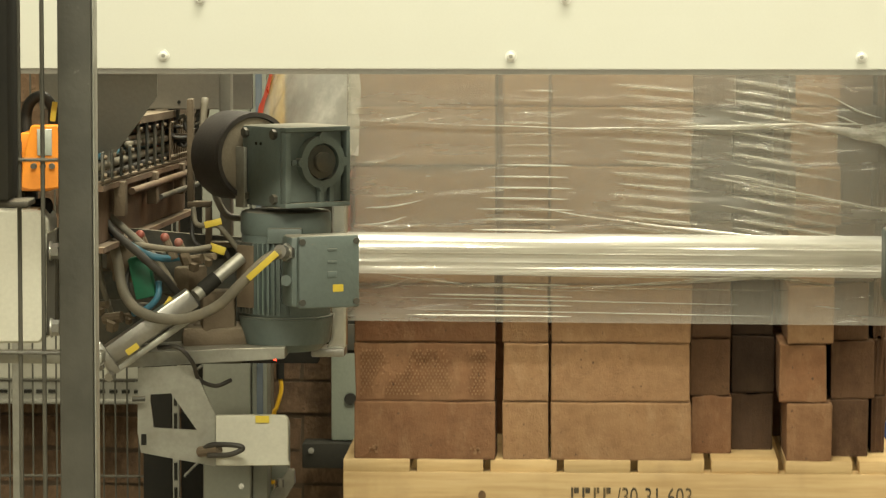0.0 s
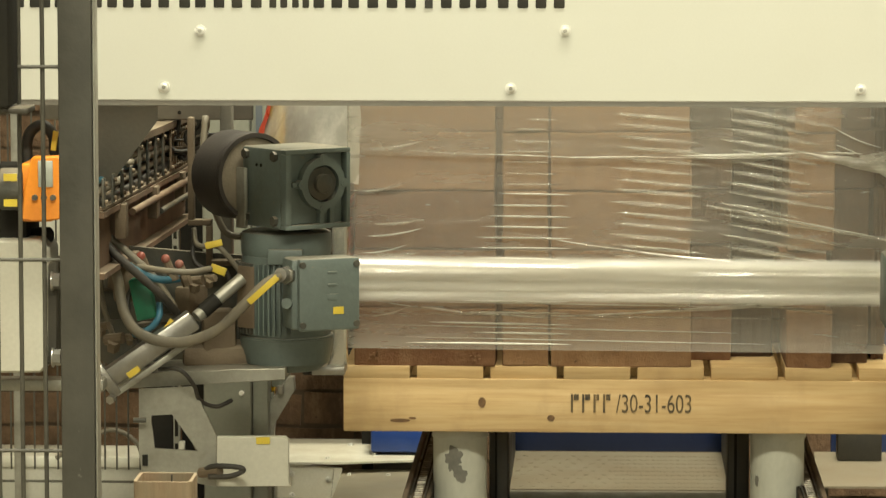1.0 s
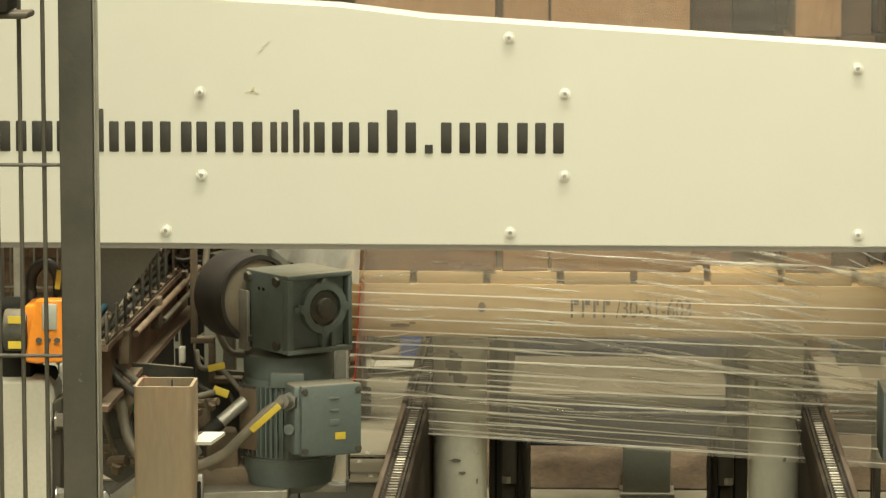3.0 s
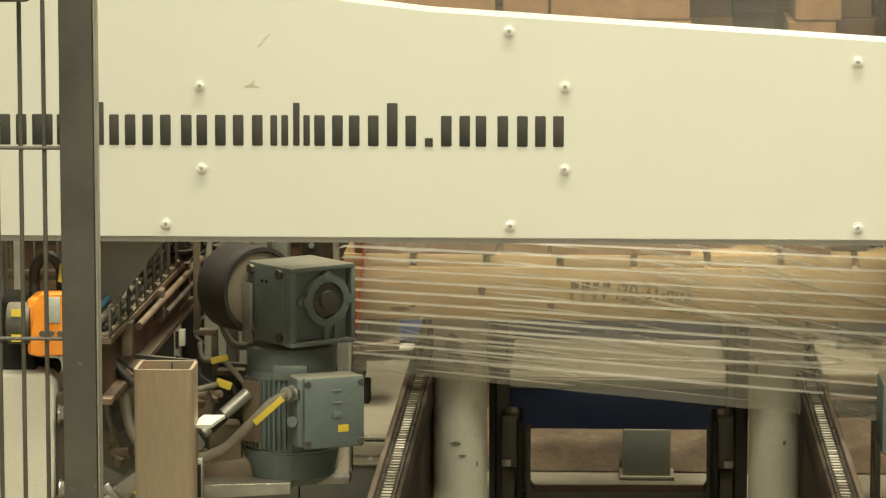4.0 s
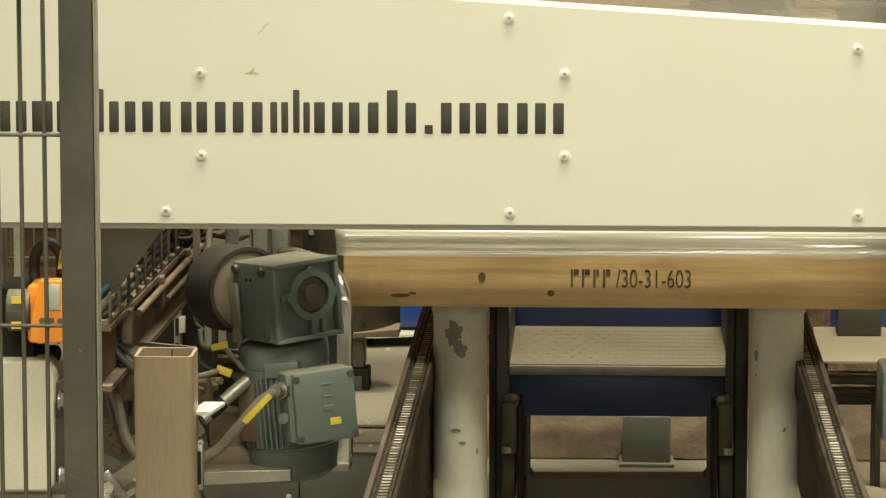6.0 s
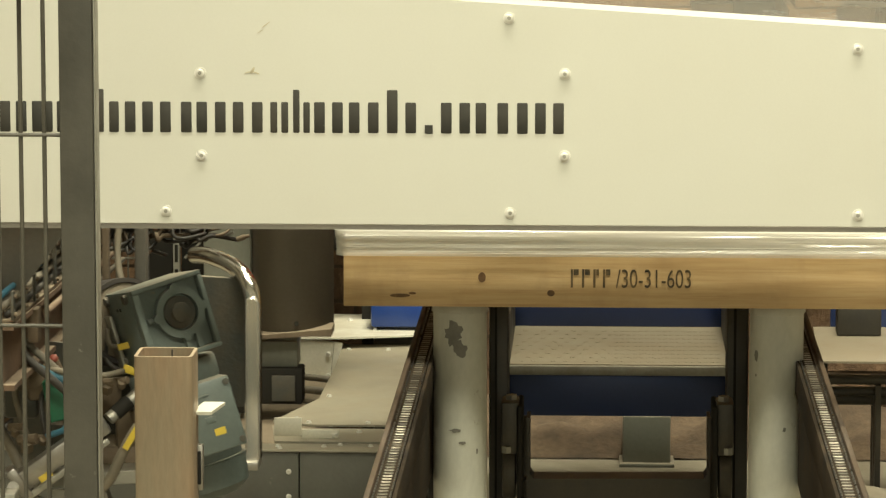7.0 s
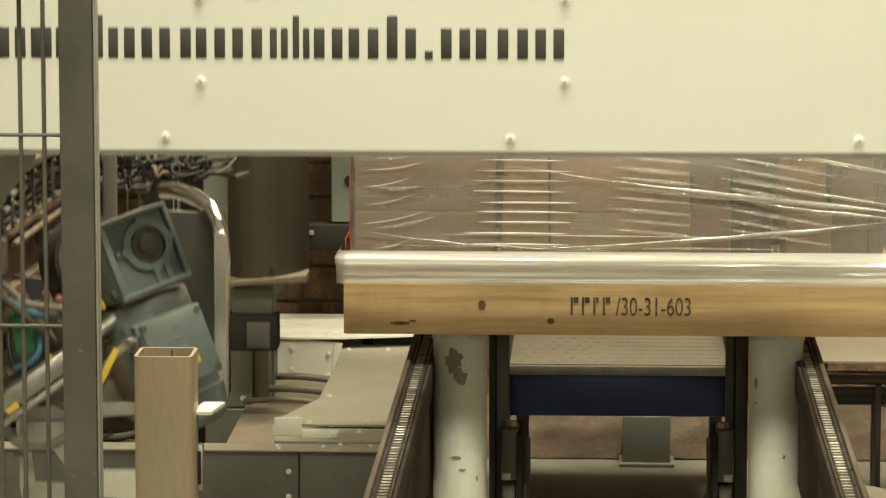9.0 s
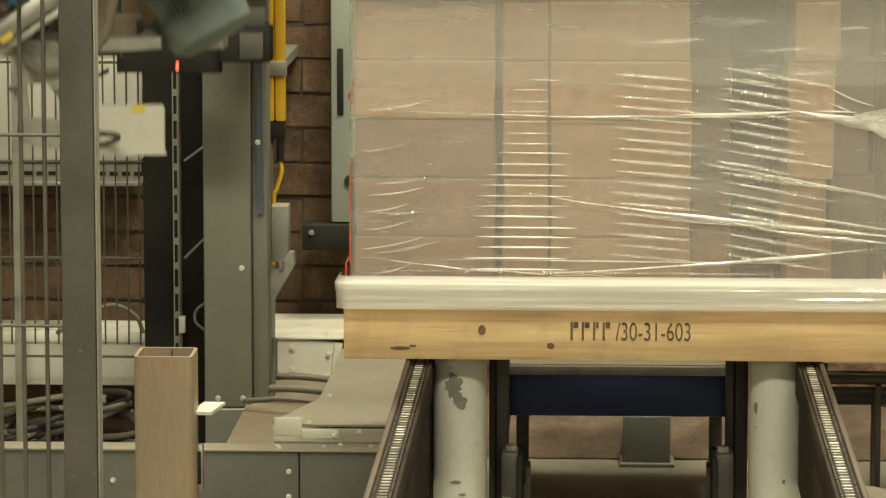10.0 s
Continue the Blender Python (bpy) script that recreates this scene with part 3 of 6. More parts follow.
    part("soft_crease_web", soft, SOFT_CREASE, skirt, "soft milky folds in the film", smooth=True)
    part("taut_creases", bright, BRIGHT_CREASE, skirt, "bright level folds, drawn tight", smooth=True)
    part("crease_web", bm, CREASE, skirt, "bright fine folds in the film", smooth=True)
    for i, strip in enumerate(folds):
        if i % 3:
            continue
        bm = bmesh.new()
        a = 632 + rng.uniform(0, 1) ** 2 * 300
        crease(bm, a, 455 - i * 4.0, rng.uniform(500, 1566 - a), rng.uniform(-0.003, 0.003), rng.uniform(0.0008, 0.0017))
        bm.transform(Matrix.Translation((0, -0.021, 0)))
        part("crease_band", bm, CREASE, strip, "bright long fold along the hem", smooth=True)
    # broad milky overlaps of slack film
    for xa, ya, xb, yb, wmax, peak in ((880, 254, 1566, 332, 15, 0.8), (900, 402, 1566, 350, 12, 0.7), (636, 372, 1080, 404, 6, 0.4), (1230, 298, 1566, 345, 12, 0.8), (632, 116, 1500, 122, 4, 0.5), (1380, 112, 1568, 136, 44, 0.95)):
        bands = bmesh.new()
        prev = None
        for k in range(29):
            t = k / 28
            w = wmax * (t / peak if t < peak else max(0.02, (1 - t) / (1 - peak))) * (0.75 + 0.5 * noise.noise((t * 5, xa, 1.0)) ** 2)
            px, py = xa + (xb - xa) * t, ya + (yb - ya) * t + 7 * math.sin(3.1 * t) + 3 * noise.noise((t * 6, ya, 0.0))
            row = [bands.verts.new((x_of(px), -0.0145 - 0.002 * (1 - (2 * q / 5 - 1) ** 2), z_of(py + w * (q / 5 - 0.5)))) for q in range(6)]
            if prev:
                for q in range(5):
                    bands.faces.new((prev[q], prev[q + 1], row[q + 1], row[q]))
            prev = row
        part("slack_band", bands, FILM_SLACK, skirt, "milky slack film overlap", smooth=True)
    # a cross fold of the film with its slack corner flap
    hem = bmesh.new()
    crease(hem, 1180, 122, 215, -0.03, 0.0034, 3)
    crease(hem, 1392, 30, 3, 28.0, 0.0022)
    crease(hem, 1425, 115, 70, 0.02, 0.0016)
    crease(hem, 1440, 70, 85, 0.42, 0.0014, 5)
    crease(hem, 1445, 100, 45, 0.4, 0.0012)
    crease(hem, 1490, 118, 78, 0.3, 0.0012)
    part("cross_fold", hem, CREASE, skirt, "pale fold across the film", smooth=True)
    flap = bmesh.new()
    top = [flap.verts.new((x_of(px), -0.0165 - dy, z_of(py))) for px, py, dy in ((1488, 120, 0.0), (1526, 112, 0.006), (1548, 108, 0.008), (1571, 104, 0.004))]
    low = [flap.verts.new((x_of(px), -0.0165 - dy, z_of(py))) for px, py, dy in ((1490, 123, 0.0), (1518, 146, 0.003), (1541, 161, 0.005), (1571, 150, 0.002))]
    for k in range(3):
        flap.faces.new((top[k], top[k + 1], low[k + 1], low[k]))
    part("flap", flap, FILM_SLACK, skirt, "milky slack film flap", smooth=True)
    def drawn(u, w, lift=0.0):
        """The side film between the corner (u 0) and the roller (u 1), bulging outwards; w runs upwards."""
        p = Vector((-0.3739, -0.02, 0)).lerp(Vector((-0.5592, 0.30, 0)), u * (1 - 0.30 * w))
        out = 0.035 * math.sin(math.pi * u) + lift
        wv = 0.006 * noise.noise(((u + 0.55 * w) * 11, u * 0.6, 2.0)) + 0.003 * noise.noise(((u + 0.6 * w) * 27, u, 5.0))
        return Vector((p.x - 0.7 * (out + wv), p.y - 0.7 * (out + wv) + 0.10 * w, SKIRT_Z + SKIRT_H * (0.62 + 0.55 * w) + 0.035 * u))
    gus = bmesh.new()
    grid = [[gus.verts.new(drawn(i / 44, j / 44)) for i in range(45)] for j in range(45)]
    for a, b in zip(grid, grid[1:]):
        for i in range(44):
            gus.faces.new((a[i], a[i + 1], b[i + 1], b[i]))
    gusset = part("side_film", gus, SIDE_FILM, film, "glossy side film drawn round the corner", smooth=True)
    pr = bmesh.new()
    rows = [[pr.verts.new(drawn(u - 0.16 * w, w, 0.004)) for u in (0.90, 0.95, 1.0)] for w in (k / 16 for k in range(17))]
    for a, b in zip(rows, rows[1:]):
        for i in range(2):
            pr.faces.new((a[i], a[i + 1], b[i + 1], b[i]))
    part("printed_mark", pr, RED_PRINT, gusset, "red print on the film", smooth=True)
    xa = -0.3913
    stripe = part("printed_stripe", joined(box(xa - 0.013, xa - 0.011, 0.02, 0.30, SKIRT_Z + 0.02, SKIRT_Z + 0.06), box(xa - 0.006, xa - 0.004, 0.02, 0.30, SKIRT_Z + 0.06, SKIRT_Z + 0.22)), RED_PRINT, skirt, "red printed stripe on the film")
    return film, skirt, folds, gusset


film_hood, skirt, hem_folds, side_film = build_film()


# ---- the lift: two painted pillars under the pallet, dark fork posts behind ----
def build_pillar(px, chips):
    y = 0.09
    zt = PZ - 0.001
    pil = thing("lift_pillar", (px, y, zt), "chipped grey-green painted round steel lift pillar", "pillar", "lift pillars")
    r = 0.0428
    body = rod((px, y, zt - 1.2), (px, y, zt - 0.010), r, 40)
    part("shaft", body, PILLAR_PAINT, pil, smooth=False)
    cap = rod((px, y, zt - 0.019), (px, y, zt), r + 0.0018, 48, r - 0.0015, 0.0015)
    bmesh.ops.subdivide_edges(cap, edges=[e for e in cap.edges if abs(e.verts[0].co.z - e.verts[1].co.z) > 0.005], cuts=3)
    for v in cap.verts:
        d = Vector((v.co.x - px, v.co.y - y, 0))
        if v.co.z < zt - 0.001 and d.length > 0.5 * r:
            v.co += d.normalized() * (0.0022 * noise.noise(v.co * 70 + Vector((px * 9, 0, 0))) + 0.0006)
            v.co.z += 0.002 * noise.noise(v.co * 45)
    part("cap", cap, PILLAR_PAINT, pil, "dented cap rim")
    for (a, b, n, sx, sz, seed) in chips:
        rng = random.Random(seed)
        bm = bmesh.new()
        ring = []
        for k in range(n):
            t = 2 * math.pi * k / n
            q = 1 + rng.uniform(-0.3, 0.25)
            ring.append((a + sx * q * math.cos(t), zt - b + sz * q * math.sin(t)))
        vs = [bm.verts.new((px + (r + 0.0008) * math.sin(u / r), y - (r + 0.0008) * math.cos(u / r), w)) for u, w in ring]
        c = bm.verts.new((px + (r + 0.0008) * math.sin(a / r), y - (r + 0.0008) * math.cos(a / r), zt - b))
        for k in range(n):
            bm.faces.new((c, vs[k], vs[(k + 1) % n]))
        part("paint_chip", bm, CHIP, pil, "bare patch where paint has chipped off")
    return pil


pillar_a = build_pillar(-0.2257, [(-0.009, 0.050, 22, 0.014, 0.021, 1), (0.001, 0.074, 18, 0.010, 0.013, 2), (-0.006, 0.205, 14, 0.010, 0.003, 3), (0.006, 0.225, 14, 0.006, 0.003, 4), (0.030, 0.24, 12, 0.002, 0.004, 5)])
pillar_b = build_pillar(0.2769, [(-0.037, 0.083, 14, 0.004, 0.010, 6), (-0.037, 0.115, 10, 0.002, 0.003, 7), (0.012, 0.20, 10, 0.003, 0.004, 8)])


def build_fork(x0, x1, side):
    zt = PZ - 0.02
    fk = thing("fork_post", ((x0 + x1) / 2, 0.4, zt), "dark oily steel fork post of the lift", "lift post", "lift fork posts")
    part("post", box(x0, x1, 0.36, 0.44, zt - 1.1, zt, 0.003), STEEL_DARK, fk)
    part("edge_strip", box(x0 + 0.3 * (x1 - x0), x0 + 0.42 * (x1 - x0), 0.352, 0.362, zt - 1.1, zt), BLACK, fk)
    return fk


fork_a = build_fork(-0.1875, -0.1556, 1)
fork_b = build_fork(0.2076, 0.2431, -1)


# ---- the chain conveyor on both sides of the lift ----
RAIL_Z = 0.5386
X_L, X_R = -0.2867, 0.3258


def link_mesh():
    bm = joined(box(-0.0068, 0.0068, -0.0031, 0.0031, -0.006, 0.003, 0.0010))
    me = bpy.data.meshes.new("chain_link")
    bm.to_mesh(me)
    bm.free()
    me.materials.append(CHAIN)
    return me


def build_rail(x, side):
    rail = thing("chain_conveyor", (x, 0, RAIL_Z), "oily chain conveyor rail with a bright roller chain", "conveyor", "chain conveyor rails")
    ya, yb = -1.75, 1.25
    part("outer_guide", box(min(x - side * 0.014, x - side * 0.022), max(x - side * 0.014, x - side * 0.022), ya, yb, RAIL_Z - 0.16, RAIL_Z + 0.010, 0.002), RUST, rail, "rusty outer guide")
    part("inner_guide", box(min(x + side * 0.014, x + side * 0.0195), max(x + side * 0.014, x + side * 0.0195), ya, yb, RAIL_Z - 0.05, RAIL_Z + 0.003, 0.001), OILY, rail)
    part("beam", box(x - 0.0135, x + 0.0135, ya, yb, RAIL_Z - 0.20, RAIL_Z - 0.062, 0.003), OILY, rail)
    part("chain_bed", box(x - 0.013, x + 0.013, ya, yb, RAIL_Z - 0.06, RAIL_Z + 0.0017), OILY, rail)
    for s in (-1, 1):
        bm = bmesh.new()
        y = ya
        while y < yb:
            box(x + s * 0.0115 - 0.0012, x + s * 0.0115 + 0.0012, y + 0.001, y + 0.0165, RAIL_Z - 0.006, RAIL_Z + 0.004, 0, bm)
            y += 0.019
        part("chain_side", bm, CHAIN_SIDE, rail, "oily outer link plates")["kind"] = "stuff"
    me = link_mesh()
    for i in range(116):
        ob = new("chain_link", me)
        ob.parent = rail
        ob.location = (0, ya + 0.6 + i * 0.0202, 0)
    for y in (-1.2, -0.5, 0.3, 1.0):
        part("leg", box(x - 0.02 * side - 0.02, x - 0.02 * side + 0.02, y - 0.02, y + 0.02, 0, RAIL_Z - 0.16), STEEL_DARK, rail)
    return rail


build_rail(X_L, 1)
build_rail(X_R, -1)

# ---- the frame between the rails ----
def build_cross_frame():
    fr = thing("cross_frame", (0.1, 1.3, 0.2), "blue painted cross frame with a dusty tread plate", "machine frame")
    y = 1.3
    part("front_beam", box(-0.1863, 0.2471, y, y + 0.08, 0.2242, 0.3044, 0.004), BLUE, fr, "blue painted beam")
    part("flange", box(-0.1863, 0.2471, y - 0.012, y + 0.08, 0.3055, 0.3231, 0.002), ZINC, fr, "bare steel edge flange")
    zt = 0.3253
    plate = box(-0.1863, 0.2471, y, y + 0.46, zt - 0.004, zt, 0.001)
    for i in range(34):
        for j in range(9):
            if i < 17 and (i * 7 + j * 3) % 5 < 3:
                continue
            c = Vector((-0.1787 + i * 0.0122, y + 0.03 + j * 0.046, zt))
            t = obox(c, (0.010, 0.0032, 0.0010), 40 if (i + j) % 2 else -40)
            me = bpy.data.meshes.new("tmp")
            t.to_mesh(me)
            t.free()
            plate.from_mesh(me)
            bpy.data.meshes.remove(me)
    part("tread_plate", plate, BEIGE, fr, "dusty tread plate")
    part("rear_beam", box(-0.1863, 0.2471, y + 0.46, y + 0.54, zt, zt + 0.12, 0.003), BLUE, fr, "dark blue rear beam")
    for x in ((-0.1960), (0.2407)):
        part("side_cheek", box(x, x + 0.02, y - 0.02, y + 0.54, zt - 0.12, zt + 0.1), STEEL_DARK, fr)
    for x in ((-0.1733), (0.2192)):
        part("stand", box(x, x + 0.025, y + 0.45, y + 0.5, 0, zt - 0.004), STEEL_DARK, fr)
    return fr


build_cross_frame()


def build_hinge_bracket(x, side):
    """Dark bearing bracket low beside a fork post: a drum, a bolted ear and an upright plate."""
    br = thing("hinge_bracket", (x, 0.2, 0.4), "dark dusty bearing bracket with a bolted ear", "bracket", "lift bearing brackets")
    z = 0.4468
    k = 0.0009
    part("ear", box(x - 16 * k, x + 16 * k, 0.2, 0.27, z - 95 * k, z, 0.004), STEEL_DARK, br)
    part("bolt", joined(rod((x + side * 2 * k, 0.23, z), (x + side * 2 * k, 0.23, z + 9 * k), 11 * k, 6)), ZINC, br)
    part("plate", box(x + side * 18 * k - 5 * k, x + side * 18 * k + 5 * k, 0.19, 0.30, z - 260 * k, z - 4 * k, 0.004), BLACK, br)
    part("drum", rod((x - side * 14 * k, 0.24, z - 140 * k), (x + side * 10 * k, 0.24, z - 140 * k), 44 * k, 28, None, 0.003), STEEL_DARK, br)
    part("lock_nut", rod((x - side * 6 * k, 0.2, z - 92 * k), (x - side * 6 * k, 0.2, z - 80 * k), 9 * k, 6), ZINC, br)
    return br


hinge_a = build_hinge_bracket(-0.1489, 1)
hinge_b = build_hinge_bracket(0.2005, -1)
cb = thing("yoke_beam", (0.1, 0.3, 0.3), "black steel yoke between the bearing brackets", "machine frame")
part("beam", prism([(-0.1230, 0.1651), (-0.1237, 0.4034), (-0.1181, 0.4034), (-0.1178, 0.3095), (-0.1122, 0.3010), (0.1697, 0.3034), (0.1752, 0.3119), (0.1744, 0.4057), (0.1800, 0.4057), (0.1823, 0.1679)], 0.3, 0.36), STEEL_DARK, cb)
part("lower_tube", box(-0.1355, 0.1816, 0.366, 0.40, 0.1926, 0.2864, 0.004), STEEL_DARK, cb)
foot = thing("machine_stand", (0.2, 2.0, 0), "grey-green square steel foot standing on the floor", "machine stand")
part("post", box(0.0446, 0.1441, 1.95, 2.06, 0.0, 0.1053, 0.004), GREY_GREEN, foot)
part("base_plate", box(0.0375, 0.1523, 1.935, 2.08, 0.0, 0.008, 0.002), GREY_GREEN, foot)

# ---- machine base: covers over the floor frame, uprights ----
COVER_Z = 0.2466


def build_base():
    kick = thing("kick_plate", (-0.6, 0.8, COVER_Z), "grey-green painted floor frame with riveted face", "machine frame")
    part("face", box(-1.1154, -0.5416, 0.8, 0.83, 0.0, COVER_Z, 0.003), KICK_PAINT, kick)
    part("face", box(-0.5396, -0.3774, 0.8, 0.83, 0.0, COVER_Z, 0.003), KICK_PAINT, kick)
    part("top_flange", box(-1.1154, -0.3754, 0.796, 0.86, COVER_Z, COVER_Z + 0.004, 0.001), COVER, kick)
    for px, pz in ((-0.5597, 0.2106), (-0.5599, 0.1652), (-0.4085, 0.1964), (-0.8763, 0.1925)):
        part("rivet", screw((px, 0.8, pz), 0.004), SCREW, kick)
    for px, py in ((-0.5815, 0.83), (-0.4985, 0.83), (-0.5764, 0.81), (-0.4701, 0.845), (-0.4145, 0.835)):
        part("rivet", screw((px, py, COVER_Z + 0.004), 0.004, (0, 0, 1)), SCREW, kick)
    cov = thing("floor_cover", (-0.4, 1.3, COVER_Z), "dusty bent sheet cover over the machine base", "sheet cover")
    z = COVER_Z + 0.006
    part("front_sheet", slab([(-0.5908, 0.87), (-0.3819, 0.87), (-0.3891, 1.0), (-0.5455, 1.0), (-0.6087, 1.03)], z - 0.004, z), COVER, cov)
    part("broad_sheet", slab([(-0.6087, 1.04), (-0.5411, 1.006), (-0.3725, 1.006), (-0.3747, 1.92), (-0.5378, 1.92), (-0.5355, 1.62), (-0.5405, 1.28)], z + 0.002, z + 0.006), COVER, cov)
    part("riser", box(-0.5958, -0.5462, 0.925, 0.93, z, z + 0.033, 0.001), WHITE_DUSTY, cov)
    part("riser", box(-0.5440, -0.4761, 0.90, 0.905, z, z + 0.016, 0.001), WHITE_DUSTY, cov)
    for x, y in ((-0.5223, 1.30), (-0.5663, 1.06), (-0.4413, 0.93), (-0.5247, 0.93), (-0.4831, 0.89), (-0.5205, 1.85), (-0.4394, 1.85), (-0.5403, 1.02), (-0.4308, 1.02)):
        part("rivet", screw((x, y, z + 0.006), 0.0045, (0, 0, 1)), SCREW, cov)
    duct = thing("trunking_box", (-0.6, 1.9, 0.2), "pale riveted sheet box of the floor trunking", "trunking")
    y = 1.86
    part("front", prism([(-0.6699, 0.1939), (-0.6694, 0.2814), (-0.5525, 0.2728), (-0.5622, 0.1828)], y, y + 0.01), WHITE_DUSTY, duct)
    part("corner_sheet", prism([(-0.6954, 0.1920), (-0.6948, 0.2820), (-0.6714, 0.2798), (-0.6719, 0.1921)], y + 0.012, y + 0.02), CABINET, duct)
    part("end_sheet", prism([(-0.5611, 0.1828), (-0.5514, 0.2728), (-0.5350, 0.2705), (-0.5422, 0.2327)], y, y + 0.008), WHITE_DUSTY, duct)
    zt = 0.2795
    part("lid", slab([(-0.6846, y - 0.004), (-0.5514, y - 0.006), (-0.3618, y + 0.04), (-0.3710, 2.17), (-0.7055, 2.17)], zt, zt + 0.004), WHITE_DUSTY, duct, "dusty white lid")
    for px, pz in ((-0.6391, 0.2592), (-0.6393, 0.2142), (-0.5643, 0.2479), (-0.5645, 0.2029)):
        part("rivet", screw((px, y, pz), 0.005), SCREW, duct)
    for x, yy in ((-0.5683, 1.90), (-0.4743, 1.96), (-0.5330, 2.08)):
        part("rivet", screw((x, yy, zt + 0.004), 0.005, (0, 0, 1)), SCREW, duct)
    for i, (x0, x1, yy, r) in enumerate(((-0.6712, -0.5657, 1.72, 0.007), (-0.6716, -0.5629, 1.58, 0.008), (-0.6538, -0.5789, 1.46, 0.005))):
        hz = thing("floor_hose", (x0, yy, r), "dusty grey hose lying in the floor recess", "hose", "hoses in the recess")
        part("hose", hose([(x0 - 0.05, yy + 0.02, COVER_Z - 0.03), ((x0 + x1) / 2, yy - 0.01, COVER_Z - 0.02), (x1 + 0.06, yy + 0.01, COVER_Z - 0.035)], r), CABLE, hz, smooth=True)
    part("floor_pan", box(-0.7056, -0.5244, 1.1, 1.86, COVER_Z - 0.07, COVER_Z - 0.05), BROWN_DIRT, cov, "dirty recess bottom")


build_base()


def build_upright():
    y = 1.55
    up = thing("machine_upright", (-0.6, y, COVER_Z), "grey-green folded steel upright bolted to its base", "upright")
    z0 = 0.1900
    part("column", box(-0.7888, -0.6942, y, y + 0.14, z0, 2.6, 0.006), GREY_GREEN, up)
    part("return_flange", box(-0.6930, -0.6626, y + 0.02, y + 0.10, z0, 2.6, 0.003), GREY_GREEN, up, "grey-green return flange")
    part("blue_edge", box(-0.6829, -0.6705, y + 0.012, y + 0.018, 0.5778, 2.6), surface("blue_grey_strip", (0.07, 0.09, 0.115), (0.10, 0.11, 0.12), 8, 0.5), up, "blue-grey edge strip")
    part("base_box", prism([(-0.7875, 0.1051), (-0.7868, 0.1885), (-0.6943, 0.1892), (-0.6484, 0.1508), (-0.6487, 0.1062)], y - 0.006, y + 0.16, 0.002), GREY_GREEN, up, "flared base box")
    part("base_pad", box(-0.7874, -0.6486, y, y + 0.15, 0.0, 0.1056 - 0.001), STEEL_DARK, up)
    for px, pz in ((-0.7618, 0.2093), (-0.7122, 0.2096), (-0.6677, 0.1312), (-0.6855, 0.1676), (-0.7126, 0.4706), (-0.6795, 0.7214)):
        part("screw", screw((px, y - 0.006 if pz < z0 else y, pz), 0.0045), SCREW, up)
    return up


build_upright()


def build_side_bracket():
    y = 1.62
    b = thing("bracket_arm", (-0.5, y, 0.7), "grey-green welded bracket arm behind the upright", "bracket")
    part("arm", prism([(-0.6636, 0.3180), (-0.6628, 0.4437), (-0.6263, 0.4929), (-0.6150, 0.4930), (-0.6129, 0.4668), (-0.6540, 0.3981), (-0.6579, 0.3181)], y, y + 0.03, 0.001), ZINC, b)
    part("block", box(-0.6629, -0.6289, y + 0.03, y + 0.09, 0.4686, 0.5820, 0.003), GREY_GREEN, b)
    part("bolt", rod((-0.6412, 1.6200, 0.4598), (-0.6411, 1.6200, 0.4757), 0.007, 6), STEEL, b)
    part("post", box(-0.6674, -0.6583, y + 0.03, y + 0.06, 0.0, 0.4572), GREY_GREEN, b)


build_side_bracket()


def build_light_curtain():
    y = 1.75
    c = thing("light_curtain", (-0.55, y, 1.2), "yellow safety light curtain bar with a black plug", "light curtain")
    z0 = 0.7419
    part("bar", box(-0.6823, -0.6639, y, y + 0.03, z0, 2.4, 0.003), YELLOW_PAINT, c)
    part("bar", box(-0.6616, -0.6420, y, y + 0.03, z0, 2.4, 0.003), YELLOW_PAINT, c)
    part("end_cap", box(-0.6811, -0.6432, y + 0.002, y + 0.028, 0.7063, z0, 0.002), BLACK, c, "black end cap")
    part("clamp", box(-0.6834, -0.6374, y - 0.006, y, 0.8335, 0.8643, 0.002), ZINC, c, "steel clamp")
    part("wall_stay", box(-0.6788, -0.6489, y + 0.03, WALL_Y, 0.8392, 0.8598), ZINC, c)
    part("plug", rod((-0.6527, 1.7600, 0.7041), (-0.6529, 1.7600, 0.6604), 0.008, 12), BLACK, c)
    part("cable", hose([(-0.6529, 1.7600, 0.6627), (-0.6508, 1.7600, 0.6374), (-0.6601, 1.7600, 0.6027), (-0.6673, 1.7600, 0.5623), (-0.6701, 1.7600, 0.2953)], 0.0045), YELLOW_PAINT, c, "yellow cable", True)
    part("cable", hose([(-0.6742, 1.7700, 0.7029), (-0.6746, 1.7700, 0.6418), (-0.6740, 1.7700, 0.5494), (-0.6767, 1.7700, 0.2936)], 0.008), CABLE, c, "grey conduit", True)
    return c


build_light_curtain()


